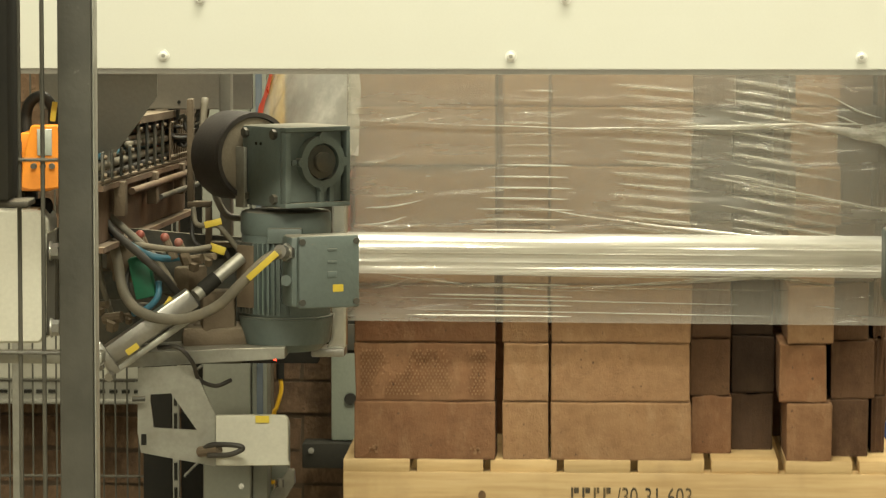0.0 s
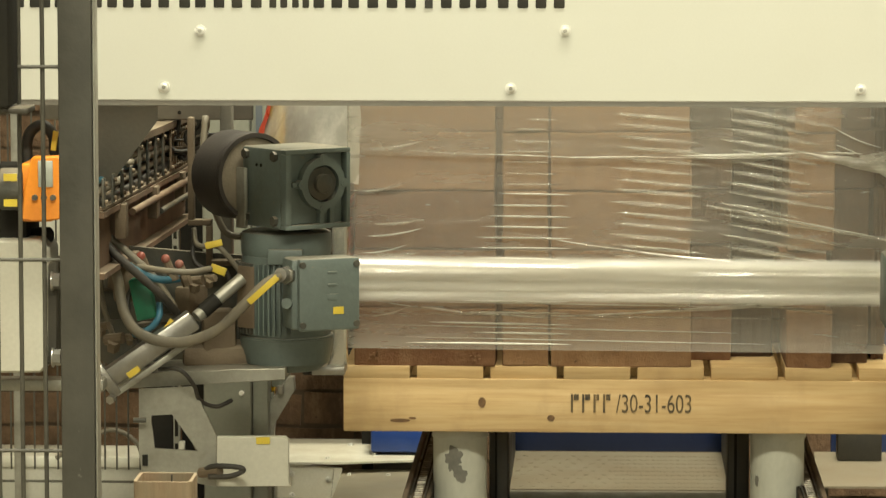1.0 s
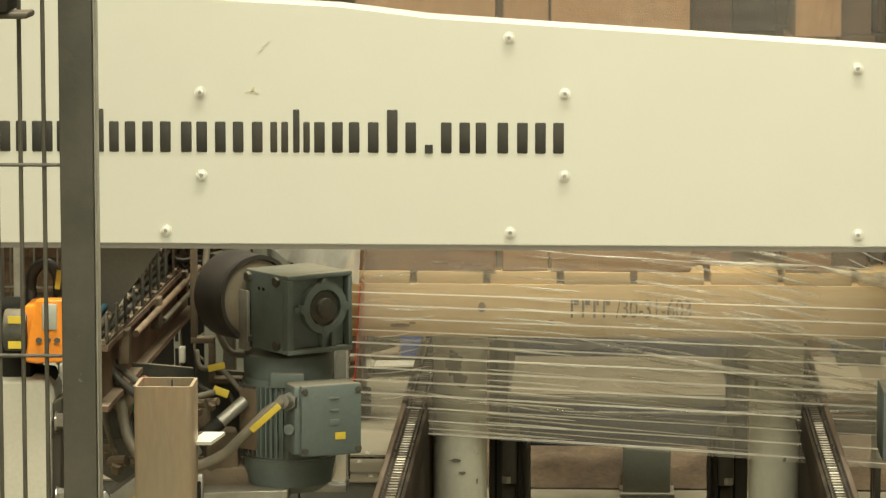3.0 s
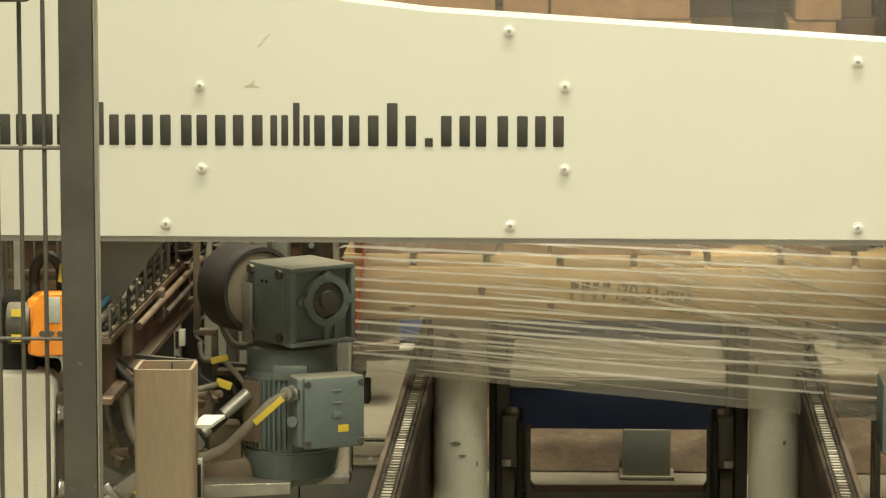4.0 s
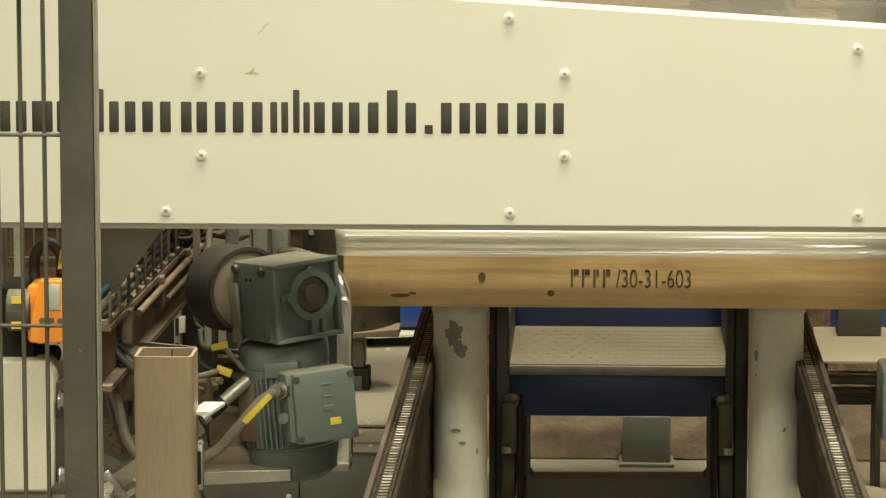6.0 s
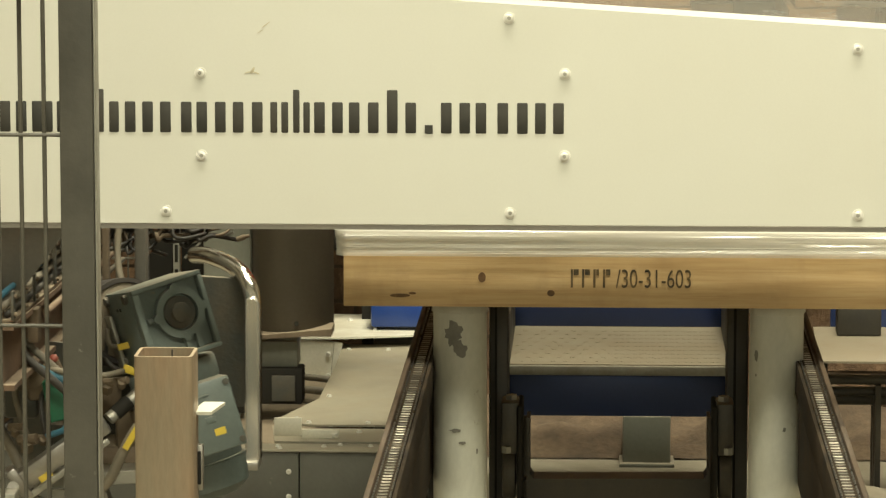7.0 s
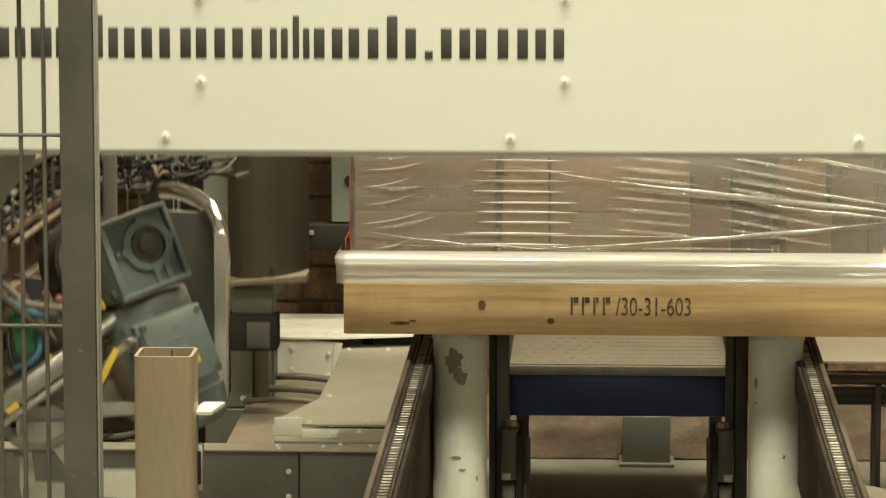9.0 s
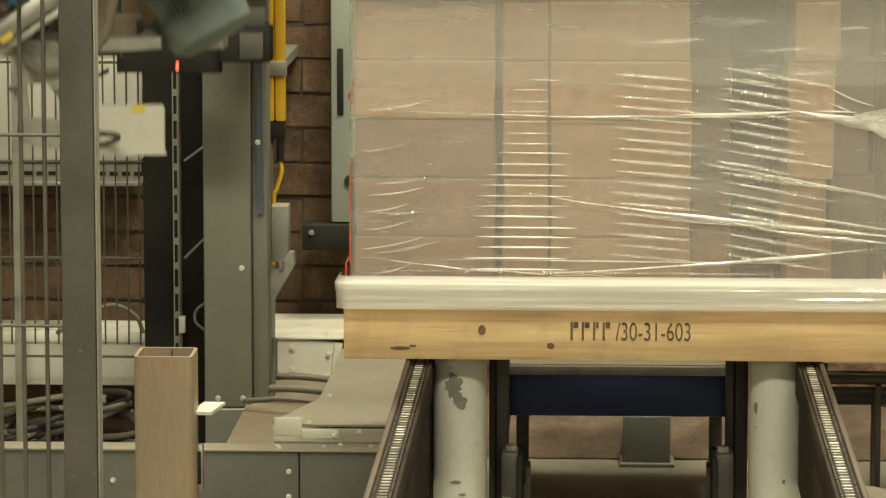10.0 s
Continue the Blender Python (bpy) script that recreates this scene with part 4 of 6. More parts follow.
def build_wall_door():
    y = 2.1
    d = thing("wall_panel", (-0.4, y, 0.9), "grey-green tall steel panel with a black handle slot", "steel panel")
    part("panel", box(-0.5736, -0.4375, y, y + 0.05, 0.4905, 2.6, 0.003), surface("panel_green", (0.33, 0.36, 0.30), (0.29, 0.32, 0.265), 5, 0.5), d)
    part("slot", box(-0.5604, -0.5473, y - 0.006, y + 0.002, 0.7189, 0.8599, 0.002), BLACK, d, "black recessed handle")
    part("grommet", rod((-0.5331, 2.0950, 0.5792), (-0.5335, 2.1000, 0.5786), 0.013, 18), BLACK, d)
    part("shelf_angle", box(-0.6333, -0.4379, y - 0.03, y + 0.05, 0.4348, 0.4880, 0.003), BLACK, d, "black mounting angle")
    part("bolt", screw((-0.6141, 2.0680, 0.4728), 0.005), ZINC, d)
    part("leg", box(-0.5098, -0.4858, y, y + 0.04, 0, 0.4348), BLACK, d)
    return d


build_wall_door()

# blue container behind the pallet
bc = thing("blue_crate", (-0.3, 1.95, 0), "blue plastic crate by the wall", "crate")
part("body", box(-0.4820, -0.3641, 1.95, 2.12, 0.29, 0.3502, 0.006), surface("blue_plastic", (0.015, 0.05, 0.23), (0.03, 0.07, 0.25), 8, 0.35), bc)
part("stand", box(-0.4749, -0.3712, 1.97, 2.10, 0.0, 0.288), STEEL_DARK, bc)


def build_slotted_column():
    y = 1.75
    c = thing("cable_column", (-0.8, y, 0), "black cable column with a slotted mounting rail", "column")
    part("body", box(-0.9312, -0.8724, y, y + 0.08, 0.0, 2.5, 0.003), BLACK, c)
    part("back", box(-0.8574, -0.7963, y + 0.03, y + 0.08, 0.0, 2.5, 0.003), BLACK, c)
    x0, x1 = -0.8712, -0.8586
    part("rail", box(x0, x1, y, y + 0.02, 0.0, 2.5), ZINC, c, "slotted zinc rail")
    for i in range(44):
        z = 0.1 + i * 0.0505
        part("slot", box(x0 + 0.003, x1 - 0.003, y - 0.002, y + 0.001, z, z + 0.036), BLACK, c)
    for a, b in (((-0.8459, 1.7400, 0.6618), (-0.8067, 1.7400, 0.6907)), ((-0.8466, 1.7400, 0.4634), (-0.8083, 1.7400, 0.5017))):
        part("stay", rod(a, b, 0.0025, 8), ZINC, c)
    part("clip", box(-0.8586, -0.8470, y - 0.02, y, 0.3109, 0.3434, 0.001), CABINET, c)
    part("loop", hose([(-0.8034, 1.7000, 0.3215), (-0.8216, 1.7000, 0.3387), (-0.8203, 1.7000, 0.3618), (-0.8030, 1.7000, 0.3770)], 0.003), CABLE, c, "", True)
    return c


build_slotted_column()


# ---- fences: welded mesh of 25 x 200 mm ----
def build_far_fence():
    y = 1.95
    f = thing("far_mesh_fence", (-1.0, y, 0), "grey welded wire mesh fence behind the machine", "fence")
    x0, x1 = -1.3292, -0.9542
    x = -0.9637
    while x > x0:
        part("wire", rod((x, y, 0.25), (x, y, 2.3), 0.0021, 6), WIRE_GREY, f)
        x -= 0.0246
    for z in (0.2253, 0.4333, 0.6350, 0.8425):
        part("rail_wire", rod((x0, y - 0.004, z), (x1, y - 0.004, z), 0.0027, 6), WIRE_GREY, f)
    part("post", box(-1.2270, -1.2104, y - 0.01, y + 0.02, 0, 2.3, 0.002), ZINC, f, "slim zinc fence post")
    return f


def build_near_fence():
    y = -2.0
    f = thing("safety_fence", (-0.6, y, 0), "dark grey safety fence post with welded wire mesh", "fence")
    part("post", box(-0.5643, -0.5293, y, y + 0.04, 0.0, 2.4, 0.002), POST_GREY, f)
    part("post_edge", box(-0.5293 + 0.0005, -0.5266, y + 0.003, y + 0.03, 0.0, 2.4, 0.001), ZINC, f, "worn bright edge strip")
    x = -0.5832
    while x > -1.6:
        part("wire", rod((x, y + 0.02, 0.1), (x, y + 0.02, 2.3), 0.0024, 8), WIRE_GREY, f)
        x -= 0.0247
    z = 0.9169
    for k in range(-2, 8):
        part("rail_wire", rod((-1.6, y + 0.016, z + k * 0.2015), (-0.5613, y + 0.016, z + k * 0.2015), 0.0020, 8), WIRE_GREY, f)
    part("foot_plate", box(-0.5725, -0.5162, y - 0.03, y + 0.07, 0, 0.008), POST_GREY, f)
    return f


build_far_fence()
build_near_fence()


def build_switch_box():
    y = -2.0
    b = thing("switch_box", (-0.6354, -2.0000, 1.2955), "black switch box with a yellow button on the fence", "switch box")
    part("body", box(-0.6824, -0.6076, y - 0.05, y + 0.014, 1.2815, 1.2815 + 0.36, 0.004), BLACK, b)
    part("button", rod((-0.6361, y - 0.066, 1.3136), (-0.6361, y - 0.05, 1.3136), 0.0122, 24, None, 0.002), YELLOW, b, "yellow round button")
    part("lip", box(-0.6824, -0.5897, y - 0.04, y + 0.012, 1.2745, 1.2815 - 0.0005, 0.002), STEEL_DARK, b)
    return b


build_switch_box()


def build_tube():
    y, d = -1.4, 0.072
    x0, x1 = -0.5643, -0.4932
    zt = 0.7866
    t = thing("square_tube", ((x0 + x1) / 2, y, 0), "upright open square steel tube with rust stains", "steel tube")
    bm = bmesh.new()
    rows = []
    for z in (0.0, zt):
        for inset in (0.0, 0.0045):
            ring = []
            r = 0.008 - inset * 0.9
            for cx, cy, a0 in ((x1 - 0.008, y + d - 0.008, 0), (x0 + 0.008, y + d - 0.008, 90), (x0 + 0.008, y + 0.008, 180), (x1 - 0.008, y + 0.008, 270)):
                for k in range(4):
                    a = radians(a0 + 30 * k)
                    ring.append(bm.verts.new((cx + r * math.cos(a), cy + r * math.sin(a), z)))
            rows.append(ring)
    for a, b in ((0, 2), (2, 3), (3, 1)):
        for k in range(16):
            bm.faces.new((rows[a][k], rows[a][(k + 1) % 16], rows[b][(k + 1) % 16], rows[b][k]))
    part("tube", bm, TUBE_STEEL, t)
    part("weld_seam", box((x0 + x1) / 2 + 0.003, (x0 + x1) / 2 + 0.005, y + d - 0.0062, y + d - 0.0045, zt - 0.2, zt - 0.002), STEEL_DARK, t)
    tab = part("tab", slab([(-0.4999, -1.36), (-0.4750, -1.36), (-0.4645, -1.29), (-0.4908, -1.29)], 0.7084, 0.7084 + 0.004), CABINET, t, "white folded reflector tab")
    part("tab_stem", box(-0.4989, -0.4955, -1.35, -1.34, 0.6679, 0.7084), ZINC, t)
    part("clip_plate", box(-0.4989, -0.4865, -1.345, -1.335, 0.6117, 0.6693, 0.002), STEEL, t, "small steel clip")
    part("clip_window", box(-0.4948, -0.4892, -1.35, -1.345, 0.6201, 0.6609, 0.001), BLACK, t)
    return t


build_tube()


# ---- background at the wall beside the machine ----
def build_back_wall_things():
    cab = thing("wall_cabinet", (-1.1, 2.1, 0.9), "pale grey electrical cabinet on the wall", "cabinet")
    part("body", box(-1.3786, -0.9796, 2.1, WALL_Y, 0.6177, 0.8410, 0.004), CABINET, cab)
    part("door", box(-1.3762, -0.9832, 2.09, 2.098, 0.6213, 0.8362, 0.002), CABINET, cab)
    tray = thing("cable_tray", (-1.1, 2.1, 0.8), "perforated zinc cable tray on the wall", "cable tray")
    z0, z1 = 0.5718, 0.6128
    part("tray", box(-1.3544, -0.9772, 2.1, 2.102, z0, z1), ZINC, tray)
    part("lip", box(-1.3544, -0.9772, 2.08, 2.1, z0 - 0.004, z0 + 0.004, 0.001), ZINC, tray)
    part("back", box(-1.3544, -0.9772, 2.102, WALL_Y, z0, z0 + 0.003), ZINC, tray)
    for i in range(14):
        x = -1.3302 + i * 0.026
        part("slot", box(x, x + 0.017, 2.097, 2.101, (z0 + z1) / 2 - 0.004, (z0 + z1) / 2 + 0.004), BLACK, tray)
    tr = thing("wall_trunking", (-1.0, 2.1, 0.2), "pale sheet trunking along the foot of the wall", "trunking")
    part("body", box(-1.3460, -0.9663, 2.05, WALL_Y, 0.1453, 0.2595, 0.004), CABINET, tr)
    part("lid", box(-1.3460, -0.9651, 2.045, WALL_Y, 0.2377, 0.2619, 0.003), WHITE_DUSTY, tr, "white trunking lid")
    part("support", box(-1.1536, -1.1295, 2.1, 2.15, 0, 0.1453), ZINC, tr)
    rng = random.Random(11)
    for i in range(9):
        h = thing("loose_cable", (-1.0, 2.0, 0.05), "dark dusty cable coiled on the floor", "cable", "coiled cables")
        cx, cz, a, b = -1.1022 + rng.uniform(-0.12, 0.1), 0.0657 + rng.uniform(-0.02, 0.03), rng.uniform(0.06, 0.17), rng.uniform(0.02, 0.05)
        cz = max(cz, b + 0.02)
        pts = [(cx + a * math.cos(t + i), 2.0 + 0.02 * math.sin(3 * t + i), cz + b * math.sin(t + i * 1.3)) for t in (2 * math.pi * k / 10 for k in range(12))]
        part("cable", hose(pts, rng.uniform(0.005, 0.009), 6, 4), CABLE_BLACK if i % 3 else CABLE, h, "", True)
    lp = thing("cable_loop", (-0.9, 2.0, 0.4), "grey cable hung in a loop behind the fence", "cable")
    part("cable", hose([(-1.1507, 2.0200, 0.2619), (-1.0903, 2.0200, 0.2986), (-1.0302, 2.0200, 0.3231), (-0.9826, 2.0200, 0.2993), (-0.9663, 2.0200, 0.2632)], 0.005), CABLE, lp, "", True)
    # beside the other rail: a dusty shelf plate with pipes below it
    sh = thing("dusty_shelf", (0.5, 1.3, 0.3), "dusty beige sheet shelf beside the conveyor", "sheet cover")
    z = 0.3340
    part("plate", slab([(0.4142, 1.3), (0.6179, 1.3), (0.6510, 1.72), (0.4249, 1.72)], z - 0.004, z), BEIGE, sh)
    part("upstand", box(0.4596, 0.6521, 1.72, 1.74, z, z + 0.25), BLUE, sh, "dark blue upstand")
    part("bracket", box(0.4658, 0.5528, 1.60, 1.66, z + 0.001, z + 0.07, 0.003), STEEL_DARK, sh)
    part("leg", box(0.6179 - 0.03, 0.6179, 1.3, 1.33, 0, z - 0.004), STEEL_DARK, sh)
    part("leg", box(0.4278, 0.4278 + 0.02, 1.6, 1.63, 0, z - 0.004), STEEL_DARK, sh)
    for i, (py, r) in enumerate(((0.2647, 0.010), (0.2332, 0.009), (0.2085, 0.012))):
        p = thing("steel_pipe", (0.4125, 1.5, py), "dark dusty steel pipe under the shelf", "pipe", "pipes under the shelf")
        part("pipe", rod((0.4125, 1.5 + 0.05 * i, py), (2.0, 1.5 + 0.05 * i, py), r, 12), STEEL_DARK, p)
        part("bracket", box(0.5356, 0.5466, 1.5 + 0.05 * i - 0.015, 1.5 + 0.05 * i + 0.015, 0, py - r), STEEL_DARK, p)
    heap = bmesh.new()
    nx, ny = 60, 10
    grid = [[heap.verts.new((-0.25 + 0.9 * i / nx, 2.02 + 0.19 * j / ny, max(0.0, (0.004 + 0.13 * (j / ny) ** 1.2) * (0.75 + 0.7 * noise.noise((i * 0.13, j * 0.2, 3.0))) + 0.012 * noise.noise((i * 0.6, j * 0.7, 9.0)) * j / ny))) for i in range(nx + 1)] for j in range(ny + 1)]
    for a, b in zip(grid, grid[1:]):
        for i in range(nx):
            heap.faces.new((a[i], a[i + 1], b[i + 1], b[i]))
    tagged(link("dirt_bank", heap, surface("brown_dirt", (0.075, 0.05, 0.03), (0.15, 0.105, 0.065), 9, 0.95, 0, 0.8, 70, grain=0.4), True), "brown dirt and brick dust banked against the wall", "dirt", "", "stuff")
    rock = thing("rubble_heap", (0.4925, 1.0, 0), "pale dusty lump of debris on the floor", "debris")
    bm = bmesh.new()
    bmesh.ops.create_icosphere(bm, subdivisions=3, radius=0.1)
    for v in bm.verts:
        v.co *= 1 + 0.35 * noise.noise(v.co * 14)
        v.co.z = max(v.co.z * 0.9, -0.02) + 0.02
    bm.transform(Matrix.Translation((0.5151, 1.2, 0.0)))
    part("lump", bm, CONCRETE, rock)


build_back_wall_things()


# ---- the carriage: white front panel and its fittings ----
CY = -0.6


def build_carriage():
    c = thing("carriage", (0, CY, 0.8443), "white sheet front panel of the wrapping carriage", "machine carriage")
    outline = [(-0.8986, 0.8438), (-0.8925, 1.2052), (-0.3694, 1.1767), (-0.2432, 1.1613), (0.3917, 1.1208), (0.4480, 1.1171), (0.4527, 0.8440)]
    part("front_panel", prism(outline, CY, CY + 0.003), WHITE, c, "smooth white sheet panel")
    top = bmesh.new()
    edge = outline[1:6]
    for (xa, za), (xb, zb) in zip(edge, edge[1:]):
        top.faces.new([top.verts.new(p) for p in ((xa, CY, za), (xb, CY, zb), (xb, CY + 0.05, zb + 0.004), (xa, CY + 0.05, za + 0.004))])
    bmesh.ops.remove_doubles(top, verts=top.verts, dist=0.0001)
    bmesh.ops.solidify(top, geom=top.faces[:], thickness=0.003)
    part("top_fold", top, WHITE, c, "folded top edge")
    part("bottom_fold", joined(prism([(-0.8988, 0.8357), (-0.8987, 0.8426), (0.4527, 0.8424), (0.4529, 0.8357)], CY + 0.001, CY + 0.05)), PLATE_GREY, c, "grey folded lower edge")
    for px, pz in ((-0.6148, 0.8614), (-0.1297, 0.8608), (0.3564, 0.8602), (-0.5651, 1.0565), (-0.0537, 1.0569), (-0.5637, 0.9402), (-0.0540, 0.9410), (-0.1320, 1.1348), (0.3530, 1.0931), (0.3738, 1.1145)):
        if px < 0.3673:
            head = part("panel_screw", joined(rod((px, CY - 0.002, pz), (px, CY - 0.0055, pz), 0.0056, 18, 0.0054, 0.0006)), SCREW, c, "bright socket screw")
            part("washer", rod((px, CY, pz), (px, CY - 0.002, pz), 0.0082, 20), SCREW, head)
            part("socket", rod((px, CY - 0.0055, pz), (px, CY - 0.0058, pz), 0.0030, 6), ZINC, head)
    # dark cut-out marks of the panel's lettering, as plain bars
    z0, zx, za = 0.9722, 1.0160, 1.0334
    for x0, x1, tall in ((-0.8486, -0.7875, 0), (-0.7843, -0.7570, 0), (-0.7152, -0.6799, 1), (-0.6719, -0.6318, 0), (-0.6222, -0.5773, 0),
                         (-0.5709, -0.5293, 0), (-0.5197, -0.4773, 0), (-0.4669, -0.4413, 0), (-0.4349, -0.4109, 1), (-0.4053, -0.3646, 0),
                         (-0.3566, -0.3143, 0), (-0.3031, -0.2617, 1), (-0.2497, -0.2386, -1), (-0.2274, -0.1860, 0), (-0.1788, -0.1327, 0), (-0.1208, -0.0548, 0)):
        zt = z0 + 0.012 if tall < 0 else zx
        w = x1 - x0
        s = min(0.40 * w, 0.0155)
        if tall < 0:
            bm = box(x0, x1, CY - 0.0015, CY + 0.002, z0, zt)
        else:
            n = 3 if w > 0.055 else 2
            bm = bmesh.new()
            for k in range(n):
                xa = x0 + (w - s) * k / (n - 1)
                box(xa, xa + s, CY - 0.0015, CY + 0.002, z0, za if (tall and k == 0) else zt, 0.002, bm)
        part("cut_out_mark", bm, CUTOUT, c, "dark cut-out mark in the panel")
    # stain and dent
    smudge = surface("brown_stain", (0.42, 0.36, 0.22), (0.52, 0.49, 0.38), 90, 0.6)
    for px, pz, l, w, a in ((-0.4913, 1.0600, 0.011, 0.004, 62), (-0.4960, 1.0575, 0.014, 0.002, 12), (-0.4860, 1.0565, 0.009, 0.002, -18), (-0.4725, 1.1240, 0.016, 0.0012, 38), (-0.4800, 1.1150, 0.010, 0.0010, 30)):
        bm = rod((0, 0.001, 0), (0, -0.0006, 0), 1.0, 12)
        bmesh.ops.scale(bm, vec=(l / 2, 1, w / 2), verts=bm.verts)
        part("stain", turned(bm, (px, CY, pz), 0, -a), smudge, c, "faint brown smear")
    # the carriage's frame, above the arms
    for x0, x1, y0, y1 in ((-1.02, -0.94, CY, 1.56), (0.98, 1.06, CY, 1.56), (-0.94, 0.98, 1.46, 1.56), (-0.94, 0.98, CY + 0.05, CY + 0.12)):
        part("frame_beam", box(x0, x1, y0, y1, 1.26, 1.36, 0.004), PLATE_GREY, c, "grey carriage beam")
    return c


carriage = build_carriage()


def build_scanner_unit():
    u = thing("scanner_unit", (-0.8048, -0.6000, 0.6770), "orange scanner above a pale grey drive box", "scanner unit")
    # scanner and drive box at the panel's end
    part("scanner_body", box(-0.8233, -0.7746, -0.60, -0.52, 0.6707, 0.7532, 0.006), ORANGE, u, "orange scanner housing")
    sc = part("scanner_front", prism([(-0.8170, 0.6770), (-0.8132, 0.7142), (-0.8020, 0.7643), (-0.7635, 0.7654), (-0.7596, 0.7598), (-0.7595, 0.7073), (-0.7631, 0.6765), (-0.8033, 0.6738)], -0.625, -0.60, 0.002), ORANGE, u, "orange scanner front")
    part("scanner_window", box(-0.7926, -0.7718, -0.628, -0.624, 0.7225, 0.7595, 0.001), DISPLAY, sc, "grey display window")
    for px in (-0.7974, -0.7846, -0.7718):
        part("button", rod((px, -0.631, 0.7079), (px, -0.624, 0.7079), 0.0042, 12), CAST_DARK, sc, "dark round button")
    part("scanner_base", joined(box(-0.8760, -0.8186, -0.56, -0.44, 0.6344, 0.7434, 0.004), rod((-0.7928, -0.5300, 0.6452), (-0.8365, -0.5000, 0.6399), 0.012, 14)), BLACK, u, "black scanner mount")
    barrel = part("barrel", rod((-0.852, -0.585, 0.716), (-0.818, -0.585, 0.716), 0.030, 28, None, 0.003), CAST_DARK, u, "dark grey sensor barrel")
    for z in (0.735, 0.699):
        part("yellow_label", box(-0.8430, -0.8240, -0.6165, -0.6145, z - 0.005, z + 0.005), YELLOW, barrel, "small yellow label")
    part("cable", hose([(-0.8268, -0.5000, 0.7432), (-0.8246, -0.5000, 0.7843), (-0.8055, -0.5000, 0.8008), (-0.7894, -0.5000, 0.7845), (-0.7874, -0.5000, 0.7516)], 0.008), CABLE_BLACK, u, "", True)
    part("yellow_tag", obox((-0.7842, -0.5200, 0.7792), (0.008, 0.003, 0.028), 0, 0.001, 8), YELLOW, u, "yellow cable tag")
    bx = part("drive_box", prism([(-0.9053, 0.4559), (-0.9021, 0.6439), (-0.7972, 0.6446), (-0.7861, 0.6284), (-0.7884, 0.4667), (-0.7951, 0.4568)], CY, CY + 0.12, 0.003), CABINET, u, "pale grey drive box")
    part("flange", prism([(-0.7905, 0.4652), (-0.7885, 0.6087), (-0.7730, 0.6186), (-0.7750, 0.4694)], CY + 0.02, CY + 0.1, 0.002), STEEL_DARK, u, "dark bolted flange")
    for pz in (0.5859, 0.4776):
        part("flange_bolt", joined(rod((-0.7808, CY + 0.01, pz), (-0.7784, CY + 0.01, pz), 0.014, 20), rod((-0.7784, CY + 0.01, pz), (-0.7687, CY + 0.01, pz), 0.0115, 6)), STEEL, u, "hex bolt on its washer")
    part("lower_bar", box(-0.9170, -0.7204, -0.50, -0.46, 0.4164, 0.4331, 0.003), ZINC, u, "zinc lower bar")
    part("hanger", box(-0.9170, -0.8678, -0.52, -0.48, 0.6361, 1.262, 0.003), PLATE_GREY, u, "grey hanger plate")
    return u


scanner_unit = build_scanner_unit()


# ---- the stretching arm with its geared motor ----
YAW = 38.0
CU, SU = math.cos(radians(YAW)), math.sin(radians(YAW))
SHAFT = Vector((-0.4066, -0.3400, 0.7146))


def on_arm(u, v, w):
    """A place on the arm: u along the gearbox's face, v back from it, w up from the shaft."""
    return SHAFT + Vector((u * CU - v * SU, u * SU + v * CU, w))


def abox(u0, u1, v0, v1, w0, w1, bevel=0.002):
    return obox(on_arm((u0 + u1) / 2, (v0 + v1) / 2, (w0 + w1) / 2), (u1 - u0, v1 - v0, w1 - w0), YAW, bevel)


def ring_bm(p, q, r_out, r_in, seg=28):
    p, q = Vector(p), Vector(q)
    bm = bmesh.new()
    loops = []
    m = (q - p).to_track_quat("Z", "Y").to_matrix()
    for c in (p, q):
        for r in (r_out, r_in):
            loops.append([bm.verts.new(c + m @ Vector((r * math.cos(a), r * math.sin(a), 0))) for a in (2 * math.pi * k / seg for k in range(seg))])
    for a, b in ((0, 2), (2, 3), (3, 1), (1, 0)):
        for k in range(seg):
            bm.faces.new((loops[a][k], loops[a][(k + 1) % seg], loops[b][(k + 1) % seg], loops[b][k]))
    return bm


